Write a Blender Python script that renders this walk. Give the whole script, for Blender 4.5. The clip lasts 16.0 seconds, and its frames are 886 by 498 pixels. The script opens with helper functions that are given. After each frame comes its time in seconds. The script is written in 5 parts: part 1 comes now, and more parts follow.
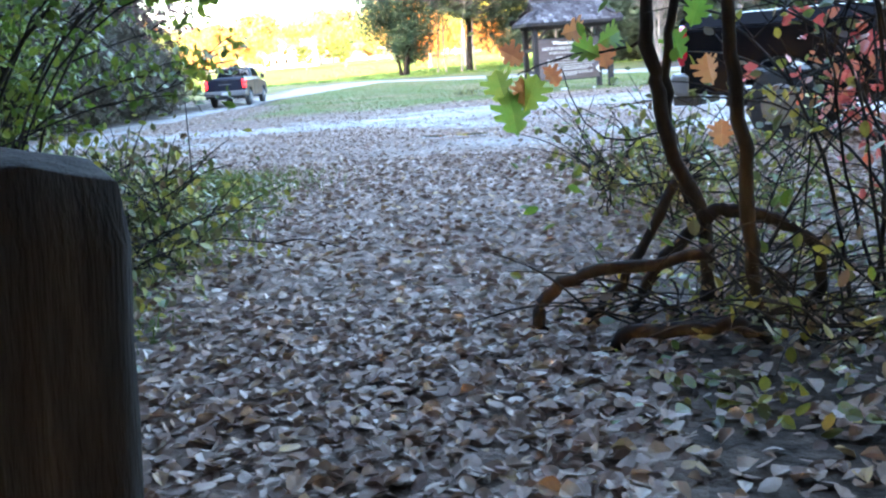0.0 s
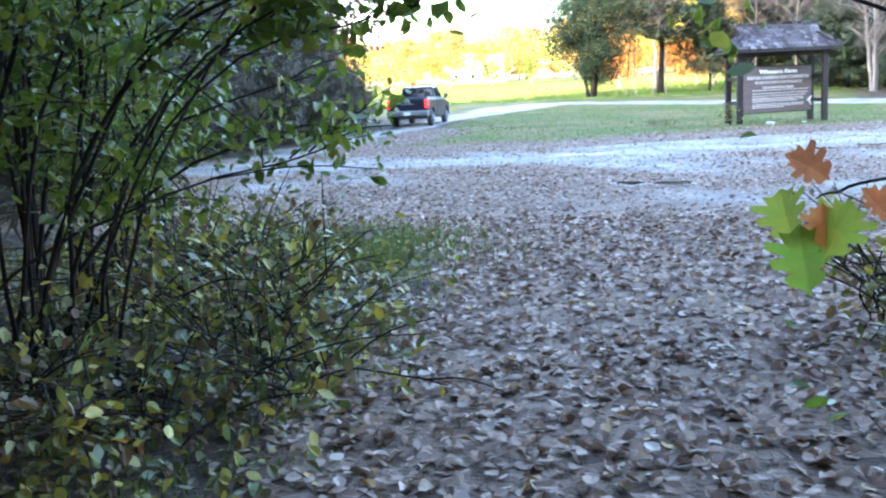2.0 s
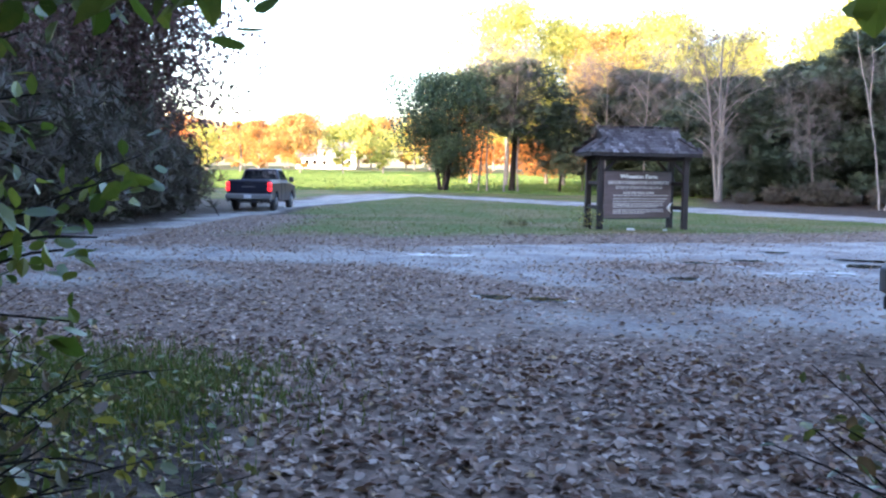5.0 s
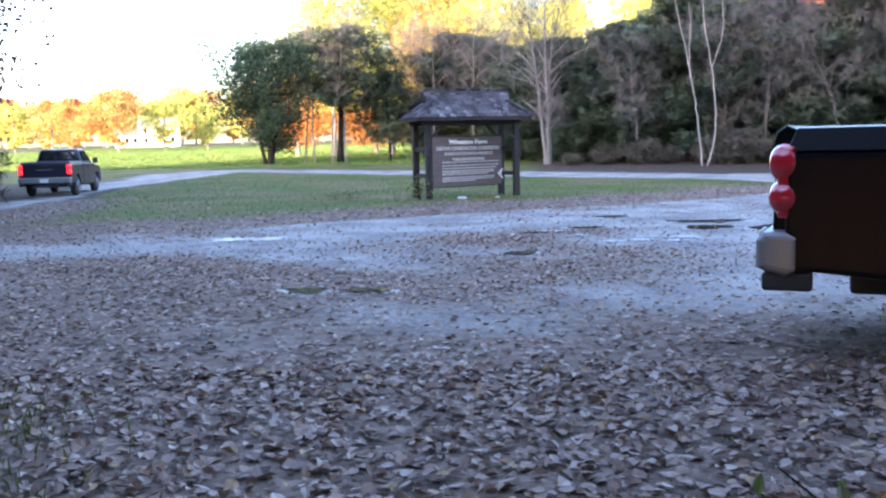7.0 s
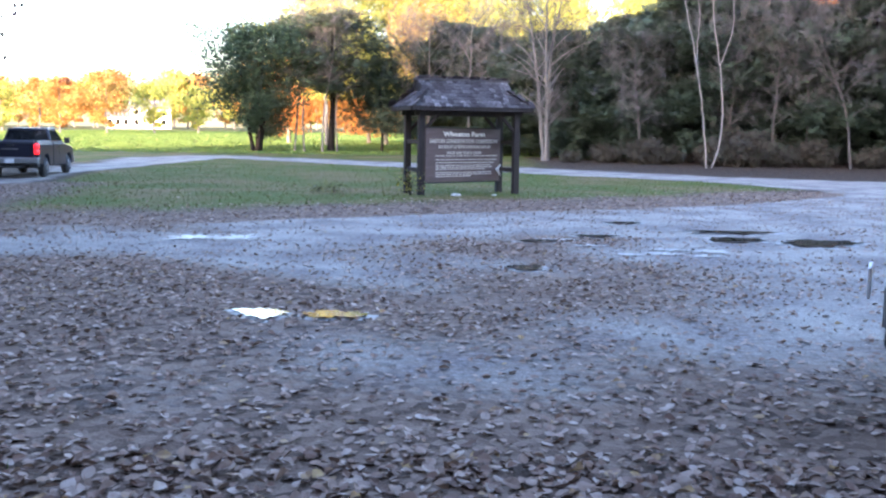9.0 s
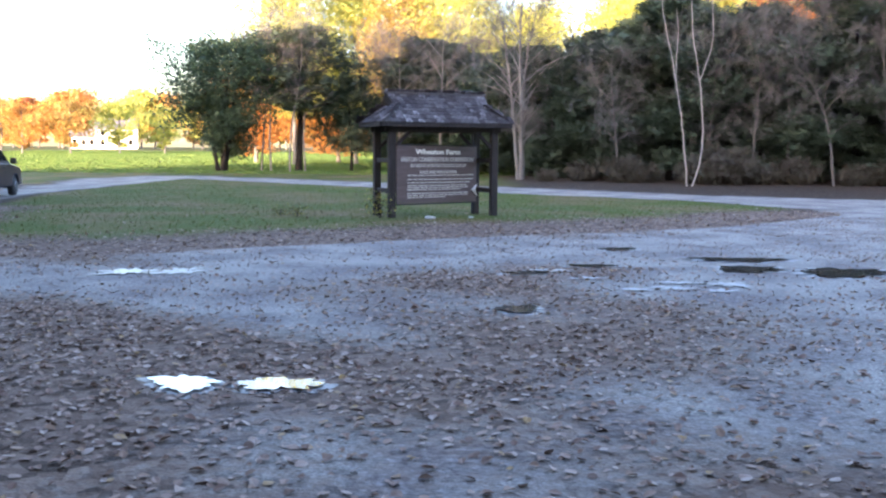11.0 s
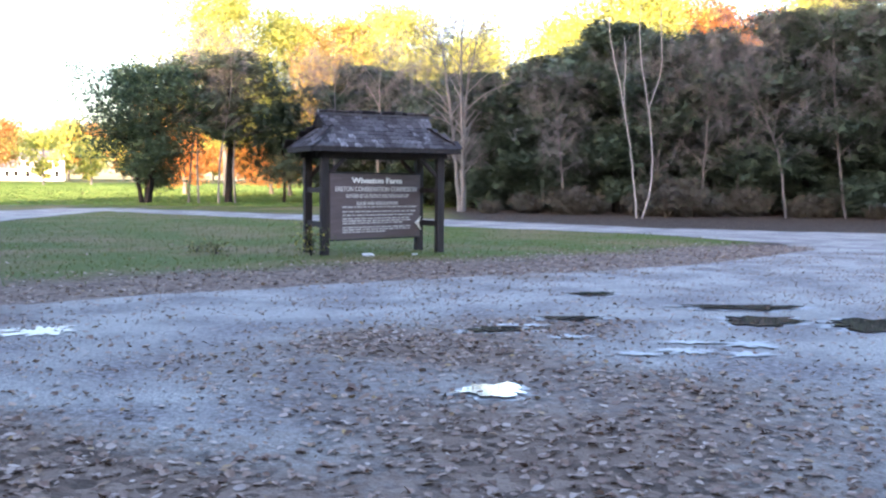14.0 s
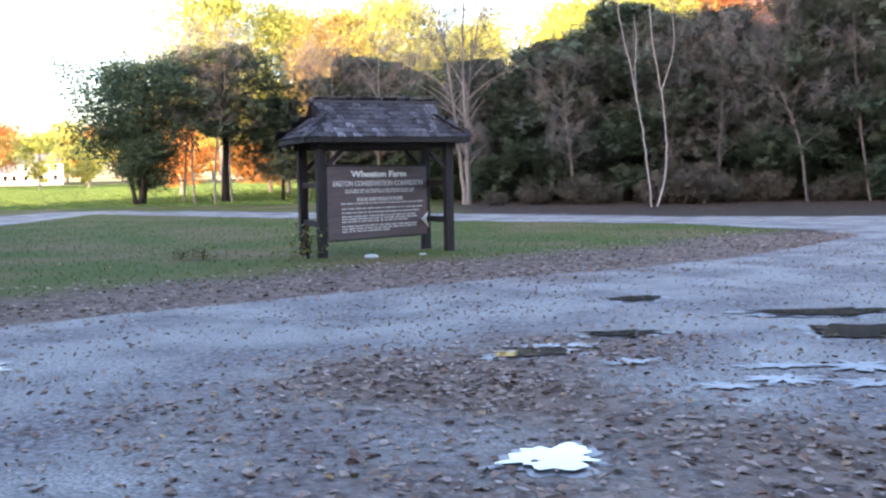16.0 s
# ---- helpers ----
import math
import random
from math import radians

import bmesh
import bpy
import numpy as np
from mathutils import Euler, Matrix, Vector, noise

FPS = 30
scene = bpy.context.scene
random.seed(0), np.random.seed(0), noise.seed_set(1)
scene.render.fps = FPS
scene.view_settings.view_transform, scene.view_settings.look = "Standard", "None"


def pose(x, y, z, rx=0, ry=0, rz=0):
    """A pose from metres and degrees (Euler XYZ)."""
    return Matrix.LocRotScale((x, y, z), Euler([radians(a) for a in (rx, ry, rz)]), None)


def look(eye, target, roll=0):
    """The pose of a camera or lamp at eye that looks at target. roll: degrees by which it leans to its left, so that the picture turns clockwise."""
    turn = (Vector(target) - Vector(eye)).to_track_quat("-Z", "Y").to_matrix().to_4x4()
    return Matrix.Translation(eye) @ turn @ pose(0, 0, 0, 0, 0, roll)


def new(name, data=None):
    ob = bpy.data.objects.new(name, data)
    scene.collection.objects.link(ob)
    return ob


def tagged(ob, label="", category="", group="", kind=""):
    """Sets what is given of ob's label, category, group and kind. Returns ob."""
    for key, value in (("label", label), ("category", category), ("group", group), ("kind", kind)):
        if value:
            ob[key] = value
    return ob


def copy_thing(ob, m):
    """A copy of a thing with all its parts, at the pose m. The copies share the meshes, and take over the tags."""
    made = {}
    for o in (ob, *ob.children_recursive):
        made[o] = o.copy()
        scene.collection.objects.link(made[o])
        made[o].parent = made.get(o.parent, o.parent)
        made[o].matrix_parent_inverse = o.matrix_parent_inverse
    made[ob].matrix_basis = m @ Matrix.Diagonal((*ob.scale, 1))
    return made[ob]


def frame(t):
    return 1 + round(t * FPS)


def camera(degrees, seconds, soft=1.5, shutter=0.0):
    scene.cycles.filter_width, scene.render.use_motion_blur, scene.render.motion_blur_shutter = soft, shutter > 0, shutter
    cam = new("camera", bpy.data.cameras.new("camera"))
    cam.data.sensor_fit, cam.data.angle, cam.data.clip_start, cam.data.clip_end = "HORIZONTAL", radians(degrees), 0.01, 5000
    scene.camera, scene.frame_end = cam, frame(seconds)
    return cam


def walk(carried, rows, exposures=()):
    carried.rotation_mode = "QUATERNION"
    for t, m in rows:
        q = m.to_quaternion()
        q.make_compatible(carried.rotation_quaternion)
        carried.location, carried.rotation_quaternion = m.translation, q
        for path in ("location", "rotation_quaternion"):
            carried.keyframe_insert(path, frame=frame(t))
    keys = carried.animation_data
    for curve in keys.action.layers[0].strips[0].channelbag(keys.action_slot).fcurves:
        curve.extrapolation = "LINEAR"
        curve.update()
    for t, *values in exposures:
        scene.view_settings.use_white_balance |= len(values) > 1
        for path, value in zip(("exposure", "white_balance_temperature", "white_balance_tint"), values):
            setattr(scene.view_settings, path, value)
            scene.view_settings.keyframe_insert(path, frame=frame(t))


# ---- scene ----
cam = camera(48.0, 16.0, 2.3)
PATH = [
    (0, (1.127, -31.132, 1.164), (0.782, -29.197, 0.795), -4.2),
    (0.5, (1.095, -30.723, 1.222), (0.748, -28.79, 0.844), -3.7),
    (1, (1.038, -30.326, 1.342), (0.618, -28.395, 1.035), -0.9),
    (1.5, (0.837, -29.871, 1.422), (0.368, -27.955, 1.092), 0.4),
    (2, (0.673, -29.434, 1.433), (-0.011, -27.581, 1.115), -2.7),
    (2.5, (0.51, -29.105, 1.442), (-0.325, -27.302, 1.218), -1.0),
    (3, (0.294, -28.735, 1.438), (-0.479, -26.898, 1.268), -2.6),
    (3.5, (0.224, -28.363, 1.459), (-0.542, -26.518, 1.359), -3.0),
    (4, (0.106, -27.895, 1.418), (-0.557, -26.011, 1.307), 0.3),
    (4.5, (-0.014, -27.421, 1.405), (-0.491, -25.485, 1.245), 0.3),
    (5, (0.015, -27.005, 1.424), (-0.375, -25.049, 1.276), 1.0),
    (7.5, (0.061, -24.718, 1.411), (0.022, -22.73, 1.188), -1.7),
    (8, (0.087, -24.221, 1.428), (-0.039, -22.238, 1.2), -0.5),
    (8.5, (0.036, -23.771, 1.417), (-0.034, -21.785, 1.188), 0.5),
    (11, (-0.101, -21.49, 1.388), (-0.09, -19.498, 1.202), 0.4),
    (11.5, (-0.051, -21.269, 1.375), (0.138, -19.287, 1.184), -1.7),
    (12, (-0.062, -20.744, 1.38), (0.013, -18.754, 1.199), -0.5),
    (12.5, (-0.132, -20.247, 1.37), (-0.006, -18.261, 1.167), -3.6),
    (13, (-0.121, -19.945, 1.362), (-0.004, -17.956, 1.189), -5.6),
    (13.5, (-0.162, -19.492, 1.347), (-0.048, -17.504, 1.158), -1.2),
    (14, (-0.155, -18.986, 1.33), (-0.017, -16.994, 1.209), 0.4),
    (14.5, (-0.112, -18.501, 1.353), (0.004, -16.509, 1.223), 0.5),
    (15, (-0.138, -18.042, 1.354), (0.024, -16.054, 1.209), -2.7),
    (15.5, (-0.05, -17.69, 1.359), (0.07, -15.698, 1.229), -4.3),
    (16, (-0.168, -17.118, 1.314), (-0.036, -15.127, 1.179), -1.2),
]
walk(cam, [(t, look(e, g, r)) for t, e, g, r in PATH],
     [(0.0, 5.42, 5850, 18), (1.5, 5.2, 5850, 18), (2.5, 5.15, 5750, 22), (3.2, 4.48, 5700, 26), (4.0, 4.03, 5700, 28), (5.0, 3.96, 5600, 28), (8.0, 4.1, 5700, 29), (11.0, 3.7, 5950, 27), (12.0, 3.85, 6000, 27), (13.5, 3.9, 6000, 28), (16.0, 3.65, 6050, 29)])
# ---------------- world, sun ----------------
SUN_AZ, SUN_EL = math.atan2(-0.5, -0.87), radians(7.0)
world = bpy.data.worlds.new("world")
scene.world = world
world.use_nodes = True
_n, _l = world.node_tree.nodes, world.node_tree.links
sky = _n.new("ShaderNodeTexSky")
sky.sky_type, sky.sun_disc = "NISHITA", False
sky.sun_elevation, sky.sun_rotation = SUN_EL, SUN_AZ
sky.air_density, sky.dust_density, sky.ozone_density = 1.0, 2.0, 1.5
_l.new(sky.outputs[0], _n["Background"].inputs[0])
_n["Background"].inputs[1].default_value = 0.15
sun = bpy.data.lights.new("sun", "SUN")
sun.energy, sun.angle, sun.color = 2.3, radians(0.5), (1.0, 0.72, 0.42)
sun_ob = new("sun", sun)
sun_dir = Vector((math.sin(SUN_AZ) * math.cos(SUN_EL), math.cos(SUN_AZ) * math.cos(SUN_EL), math.sin(SUN_EL)))
sun_ob.matrix_world = look(sun_dir * 100, (0, 0, 0))

rng = np.random.default_rng(7)


# ---------------- materials ----------------
def material(name, colours, scale=8.0, rough=0.8, metal=0.0, bump=0.3, fine=60.0, random_by="", spread=0.0,
             translucent=0.0, stretch=(1, 1, 1), coat=0.0, spec=0.5):
    """A surface whose colour runs through colours by noise at two scales, or by a random number for each piece."""
    m = bpy.data.materials.new(name)
    m.use_nodes = True
    n, l = m.node_tree.nodes, m.node_tree.links
    b = n["Principled BSDF"]
    tc, mp = n.new("ShaderNodeTexCoord"), n.new("ShaderNodeMapping")
    mp.inputs["Scale"].default_value = stretch
    l.new(tc.outputs["Object"], mp.inputs[0])
    big, small = n.new("ShaderNodeTexNoise"), n.new("ShaderNodeTexNoise")
    for node, s in ((big, scale), (small, fine)):
        node.inputs["Scale"].default_value, node.inputs["Detail"].default_value = s, 4
        l.new(mp.outputs[0], node.inputs["Vector"])
    mix = n.new("ShaderNodeMath")
    mix.operation = "MULTIPLY_ADD"
    l.new(small.outputs["Fac"], mix.inputs[0])
    mix.inputs[1].default_value = 0.45
    sub = n.new("ShaderNodeMath")
    sub.operation = "MULTIPLY_ADD"
    l.new(big.outputs["Fac"], sub.inputs[0])
    sub.inputs[1].default_value, sub.inputs[2].default_value = 1.1, -0.28
    l.new(sub.outputs[0], mix.inputs[2])
    fac = mix.outputs[0]
    if random_by:
        if random_by == "island":
            r = n.new("ShaderNodeNewGeometry").outputs["Random Per Island"]
        else:
            r = n.new("ShaderNodeObjectInfo").outputs["Random"]
        blend = n.new("ShaderNodeMath")
        blend.operation = "MULTIPLY_ADD"
        l.new(r, blend.inputs[0])
        blend.inputs[1].default_value = spread
        low = n.new("ShaderNodeMath")
        low.operation = "MULTIPLY"
        l.new(fac, low.inputs[0])
        low.inputs[1].default_value = 1 - spread
        l.new(low.outputs[0], blend.inputs[2])
        fac = blend.outputs[0]
    ramp = n.new("ShaderNodeValToRGB")
    els = ramp.color_ramp.elements
    while len(els) < len(colours):
        els.new(0.5)
    for i, c in enumerate(colours):
        els[i].position = i / max(1, len(colours) - 1)
        els[i].color = (*c, 1)
    l.new(fac, ramp.inputs[0])
    l.new(ramp.outputs[0], b.inputs["Base Color"])
    b.inputs["Roughness"].default_value, b.inputs["Metallic"].default_value = rough, metal
    b.inputs["Coat Weight"].default_value = coat
    b.inputs["Specular IOR Level"].default_value = spec
    if bump:
        bp = n.new("ShaderNodeBump")
        bp.inputs["Strength"].default_value, bp.inputs["Distance"].default_value = bump, 0.01
        l.new(mix.outputs[0], bp.inputs["Height"])
        l.new(bp.outputs[0], b.inputs["Normal"])
    if translucent:
        tr, ms = n.new("ShaderNodeBsdfTranslucent"), n.new("ShaderNodeMixShader")
        l.new(ramp.outputs[0], tr.inputs[0])
        ms.inputs[0].default_value = translucent
        l.new(b.outputs[0], ms.inputs[1])
        l.new(tr.outputs[0], ms.inputs[2])
        l.new(ms.outputs[0], n["Material Output"].inputs["Surface"])
    return m


def plain(name, colour, rough=0.5, metal=0.0, coat=0.0, transmission=0.0, emit=0.0, spec=0.5):
    m = bpy.data.materials.new(name)
    m.use_nodes = True
    b = m.node_tree.nodes["Principled BSDF"]
    b.inputs["Base Color"].default_value = (*colour, 1)
    b.inputs["Roughness"].default_value, b.inputs["Metallic"].default_value = rough, metal
    b.inputs["Coat Weight"].default_value, b.inputs["Transmission Weight"].default_value = coat, transmission
    b.inputs["Specular IOR Level"].default_value = spec
    if emit:
        b.inputs["Emission Color"].default_value, b.inputs["Emission Strength"].default_value = (*colour, 1), emit
    return m


M_BARK_DARK = material("bark_dark", [(0.008, 0.0065, 0.006), (0.018, 0.0155, 0.014), (0.045, 0.04, 0.036)], 14, 1.0, bump=0.8, stretch=(1, 1, 0.25), spec=0.12)
M_BARK_GREY = material("bark_grey", [(0.07, 0.063, 0.057), (0.14, 0.13, 0.12), (0.22, 0.2, 0.185)], 9, 0.9, bump=0.6, stretch=(1, 1, 0.4))
M_BARK_BIRCH = material("bark_birch", [(0.09, 0.08, 0.072), (0.22, 0.2, 0.185), (0.36, 0.335, 0.31)], 5, 0.8, bump=0.3, stretch=(1, 1, 2.0))
M_BARK_TWIGGY = material("bark_dull", [(0.04, 0.035, 0.032), (0.075, 0.066, 0.06), (0.13, 0.115, 0.105)], 9, 0.95, bump=0.5, stretch=(1, 1, 0.4))
M_LITTER = material("fallen_leaf", [(0.08, 0.05, 0.035), (0.2, 0.12, 0.085), (0.13, 0.08, 0.055), (0.28, 0.19, 0.14), (0.38, 0.3, 0.245), (0.2, 0.12, 0.08), (0.29, 0.205, 0.155), (0.24, 0.15, 0.1), (0.42, 0.28, 0.07)], 20, 0.72, bump=0.3, random_by="island", spread=0.85, translucent=0.1, spec=0.3)
M_SHRUB = material("shrub_leaf", [(0.034, 0.066, 0.008), (0.075, 0.115, 0.013), (0.05, 0.085, 0.01), (0.16, 0.18, 0.022), (0.06, 0.09, 0.012), (0.26, 0.22, 0.03)], 20, 0.45, bump=0.15, random_by="island", spread=0.85, translucent=0.45)
M_UNDER = material("undergrowth_leaf", [(0.045, 0.03, 0.018), (0.08, 0.115, 0.02), (0.12, 0.07, 0.038), (0.065, 0.085, 0.02), (0.3, 0.26, 0.035), (0.10, 0.058, 0.032)], 20, 0.5, bump=0.2, random_by="island", spread=0.85, translucent=0.3)
M_PINE = material("pine_needle", [(0.022, 0.036, 0.024), (0.045, 0.066, 0.04), (0.075, 0.095, 0.055)], 0.8, 0.7, bump=0.2, random_by="island", spread=0.5, translucent=0.15, spec=0.2)
M_EVERGREEN = material("evergreen_leaf", [(0.014, 0.036, 0.02), (0.03, 0.064, 0.034), (0.055, 0.09, 0.04)], 3, 0.6, bump=0.2, random_by="island", spread=0.7, translucent=0.25)
M_YELLOW = material("yellow_leaf", [(0.2, 0.24, 0.04), (0.34, 0.37, 0.07), (0.5, 0.47, 0.11)], 0.5, 0.6, bump=0.1, random_by="island", spread=0.7, translucent=0.35)
M_ORANGE = material("orange_leaf", [(0.25, 0.07, 0.025), (0.38, 0.14, 0.03), (0.42, 0.22, 0.045), (0.2, 0.19, 0.05)], 0.5, 0.6, bump=0.1, random_by="object", spread=0.7, translucent=0.35)
M_RUST = material("rust_leaf", [(0.07, 0.036, 0.034), (0.12, 0.064, 0.056), (0.1, 0.068, 0.05), (0.06, 0.07, 0.036)], 3, 0.7, bump=0.1, random_by="island", spread=0.8, translucent=0.25)
M_RED = material("red_leaf", [(0.3, 0.03, 0.03), (0.4, 0.08, 0.06), (0.25, 0.13, 0.04)], 9, 0.5, bump=0.1, random_by="island", spread=0.8, translucent=0.35)
M_TWIG = material("bare_twig", [(0.05, 0.044, 0.041), (0.085, 0.076, 0.07), (0.135, 0.12, 0.11)], 3, 0.9, bump=0.0, random_by="island", spread=0.7)
M_BROWNBRUSH = material("brown_brush", [(0.035, 0.028, 0.02), (0.062, 0.048, 0.034), (0.04, 0.052, 0.026)], 3, 0.8, bump=0.0, random_by="island", spread=0.8, translucent=0.2)
M_OAK_GREEN = material("oak_green", [(0.05, 0.115, 0.013), (0.125, 0.2, 0.026), (0.28, 0.26, 0.04)], 14, 0.45, bump=0.3, random_by="object", spread=0.5, translucent=0.45)
M_OAK_RUST = material("oak_rust", [(0.2, 0.06, 0.03), (0.42, 0.16, 0.06), (0.5, 0.27, 0.08)], 14, 0.6, bump=0.3, random_by="object", spread=0.5, translucent=0.35)
M_GRASS = material("grass_blade", [(0.045, 0.085, 0.011), (0.075, 0.115, 0.017), (0.12, 0.12, 0.03), (0.19, 0.14, 0.065)], 4, 0.9, bump=0.0, random_by="island", spread=0.8, translucent=0.3)
M_FIELD = material("field_grass", [(0.045, 0.10, 0.018), (0.08, 0.14, 0.028), (0.13, 0.17, 0.04)], 0.3, 0.9, bump=0.0, random_by="island", spread=0.5, translucent=0.3)
M_WOOD = material("stained_wood", [(0.010, 0.008, 0.0075), (0.02, 0.015, 0.014), (0.045, 0.036, 0.033)], 5, 0.9, bump=0.5, fine=40, stretch=(6, 6, 0.6))
M_BOARD = material("sign_board_paint", [(0.055, 0.034, 0.031), (0.085, 0.055, 0.05), (0.13, 0.09, 0.082)], 3, 0.75, bump=0.4, fine=30, stretch=(0.7, 6, 6))
M_LETTER = material("cream_letter_paint", [(0.45, 0.42, 0.37), (0.7, 0.65, 0.58), (0.8, 0.77, 0.7)], 9, 0.7, bump=0.2)
M_LETTER_WORN = material("worn_letter_paint", [(0.2, 0.15, 0.13), (0.42, 0.37, 0.33), (0.6, 0.55, 0.5)], 14, 0.8, bump=0.2)
M_SHINGLE = material("weathered_shingle", [(0.022, 0.018, 0.019), (0.04, 0.034, 0.035), (0.06, 0.053, 0.055), (0.1, 0.092, 0.095), (0.42, 0.41, 0.42)], 9, 1.0, bump=0.9, random_by="object", spread=0.58, stretch=(4, 0.8, 1), spec=0.15)
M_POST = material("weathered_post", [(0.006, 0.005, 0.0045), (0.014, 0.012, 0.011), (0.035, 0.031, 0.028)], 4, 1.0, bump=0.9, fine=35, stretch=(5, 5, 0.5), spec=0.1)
M_BLACK = material("black_car_paint", [(0.003, 0.003, 0.004), (0.006, 0.006, 0.007)], 2, 0.3, bump=0.02, spec=0.05)
M_BLUE = material("dark_blue_car_paint", [(0.01, 0.011, 0.02), (0.016, 0.017, 0.028)], 2, 0.35, bump=0.02, coat=0.1, spec=0.3)
M_SILVER = material("silver_bumper", [(0.15, 0.15, 0.148), (0.22, 0.22, 0.215)], 3, 0.45, 0.35, bump=0.05)
M_TYRE = material("tyre_rubber", [(0.012, 0.012, 0.012), (0.03, 0.028, 0.026)], 12, 0.9, bump=0.4)
M_RIM = material("alloy_rim", [(0.12, 0.12, 0.12), (0.2, 0.2, 0.2)], 5, 0.5, 0.6, bump=0.05)
M_GLASS = plain("tinted_glass", (0.012, 0.014, 0.016), 0.05, coat=0.5)
M_LAMP = plain("red_lamp_lens", (0.45, 0.01, 0.02), 0.12, coat=1.0)
M_LAMP_LIT = plain("lit_tail_lamp", (1.0, 0.02, 0.02), 0.3, emit=0.16)
M_PLASTIC = material("black_plastic", [(0.012, 0.012, 0.012), (0.03, 0.03, 0.03)], 20, 0.7, bump=0.2)
M_PLATE = plain("plate_white", (0.6, 0.6, 0.6), 0.5)
M_WATER = material("puddle_water", [(0.05, 0.045, 0.038), (0.075, 0.066, 0.052)], 2.5, 0.03, bump=0.03, fine=9, spec=1.0)
M_FILM = material("wet_gravel", [(0.05, 0.045, 0.04), (0.12, 0.115, 0.11), (0.27, 0.26, 0.25)], 7, 0.36, bump=0.8, fine=30, spec=0.9)
M_MUD = material("wet_mud", [(0.07, 0.06, 0.054), (0.13, 0.118, 0.11)], 5, 0.4, bump=0.5, fine=40)
M_STONE = material("pale_stone", [(0.35, 0.35, 0.32), (0.5, 0.5, 0.46)], 7, 0.85, bump=0.4)
M_HOUSE = material("white_clapboard", [(0.7, 0.69, 0.66), (0.82, 0.81, 0.78)], 1.5, 0.7, bump=0.1, stretch=(1, 1, 10))
M_ROOF = material("grey_roofing", [(0.12, 0.11, 0.11), (0.2, 0.19, 0.19)], 3, 0.9, bump=0.3)


# ---------------- geometry helpers ----------------
def mesh_object(name, verts, faces, mat, parent=None, label="", smooth=False):
    me = bpy.data.meshes.new(name)
    me.from_pydata([tuple(v) for v in verts] if not isinstance(verts, np.ndarray) else verts.tolist(), [],
                   faces.tolist() if isinstance(faces, np.ndarray) else faces)
    me.materials.append(mat)
    if smooth:
        me.polygons.foreach_set("use_smooth", [True] * len(me.polygons))
    ob = new(name, me)
    if parent:
        ob.parent = parent
    if label:
        ob["label"] = label
    return ob


def part(name, bm, mat, parent=None, label="", smooth=False):
    me = bpy.data.meshes.new(name)
    bm.normal_update()
    bm.to_mesh(me)
    bm.free()
    me.materials.append(mat)
    if smooth:
        me.polygons.foreach_set("use_smooth", [True] * len(me.polygons))
    ob = new(name, me)
    if parent:
        ob.parent = parent
    if label:
        ob["label"] = label
    return ob


def thing(name, label, category, m=None, group="", kind=""):
    ob = tagged(new(name), label, category, group, kind)
    if m is not None:
        ob.matrix_basis = m
    return ob


def block(x0, x1, y0, y1, z0, z1, bevel=0.008, m=None):
    bm = bmesh.new()
    bmesh.ops.create_cube(bm, size=1, matrix=Matrix.LocRotScale(((x0 + x1) / 2, (y0 + y1) / 2, (z0 + z1) / 2), None, (x1 - x0, y1 - y0, z1 - z0)))
    if bevel:
        bmesh.ops.bevel(bm, geom=bm.edges[:], offset=bevel, segments=2, affect="EDGES", profile=0.5)
    if m is not None:
        bm.transform(m)
    return bm


def extrude_profile(pts, x0, x1, bevel=0.02):
    """A closed outline in y and z, drawn out from x0 to x1."""
    bm = bmesh.new()
    f = bm.faces.new([bm.verts.new((x0, y, z)) for y, z in pts])
    r = bmesh.ops.extrude_face_region(bm, geom=[f])
    bmesh.ops.translate(bm, vec=(x1 - x0, 0, 0), verts=[v for v in r["geom"] if isinstance(v, bmesh.types.BMVert)])
    bmesh.ops.recalc_face_normals(bm, faces=bm.faces[:])
    if bevel:
        rim = [e for e in bm.edges if abs(e.verts[0].co.x - e.verts[1].co.x) < 1e-5]
        bmesh.ops.bevel(bm, geom=rim, offset=bevel, segments=3, affect="EDGES", profile=0.5)
    return bm


def tube_data(pts, r0, r1, sides=7, wobble=0.0):
    """A tapered limb along a smoothed line of points."""
    p = np.array(pts, float)
    for _ in range(2):
        q = [p[0]]
        for a, b in zip(p[:-1], p[1:]):
            q += [a * 0.75 + b * 0.25, a * 0.25 + b * 0.75]
        p = np.array(q + [p[-1]])
    if wobble:
        p[1:-1] += rng.normal(0, wobble, (len(p) - 2, 3))
    d = np.gradient(p, axis=0)
    d /= np.linalg.norm(d, axis=1)[:, None] + 1e-9
    up = np.where(np.abs(d[:, 2:3]) > 0.9, [[1.0, 0, 0]], [[0, 0, 1.0]])
    u = np.cross(d, up)
    u /= np.linalg.norm(u, axis=1)[:, None]
    w = np.cross(d, u)
    rad = np.linspace(r0, r1, len(p)) * (1 + (rng.normal(0, 0.06, len(p)) if wobble else 0))
    a = np.arange(sides) * 2 * np.pi / sides
    v = (p[:, None] + rad[:, None, None] * (np.cos(a)[None, :, None] * u[:, None] + np.sin(a)[None, :, None] * w[:, None])).reshape(-1, 3)
    f = []
    for i in range(len(p) - 1):
        for k in range(sides):
            k2 = (k + 1) % sides
            f.append((i * sides + k, i * sides + k2, (i + 1) * sides + k2, (i + 1) * sides + k))
    f.append(tuple(range((len(p) - 1) * sides, len(p) * sides)))
    return v, f


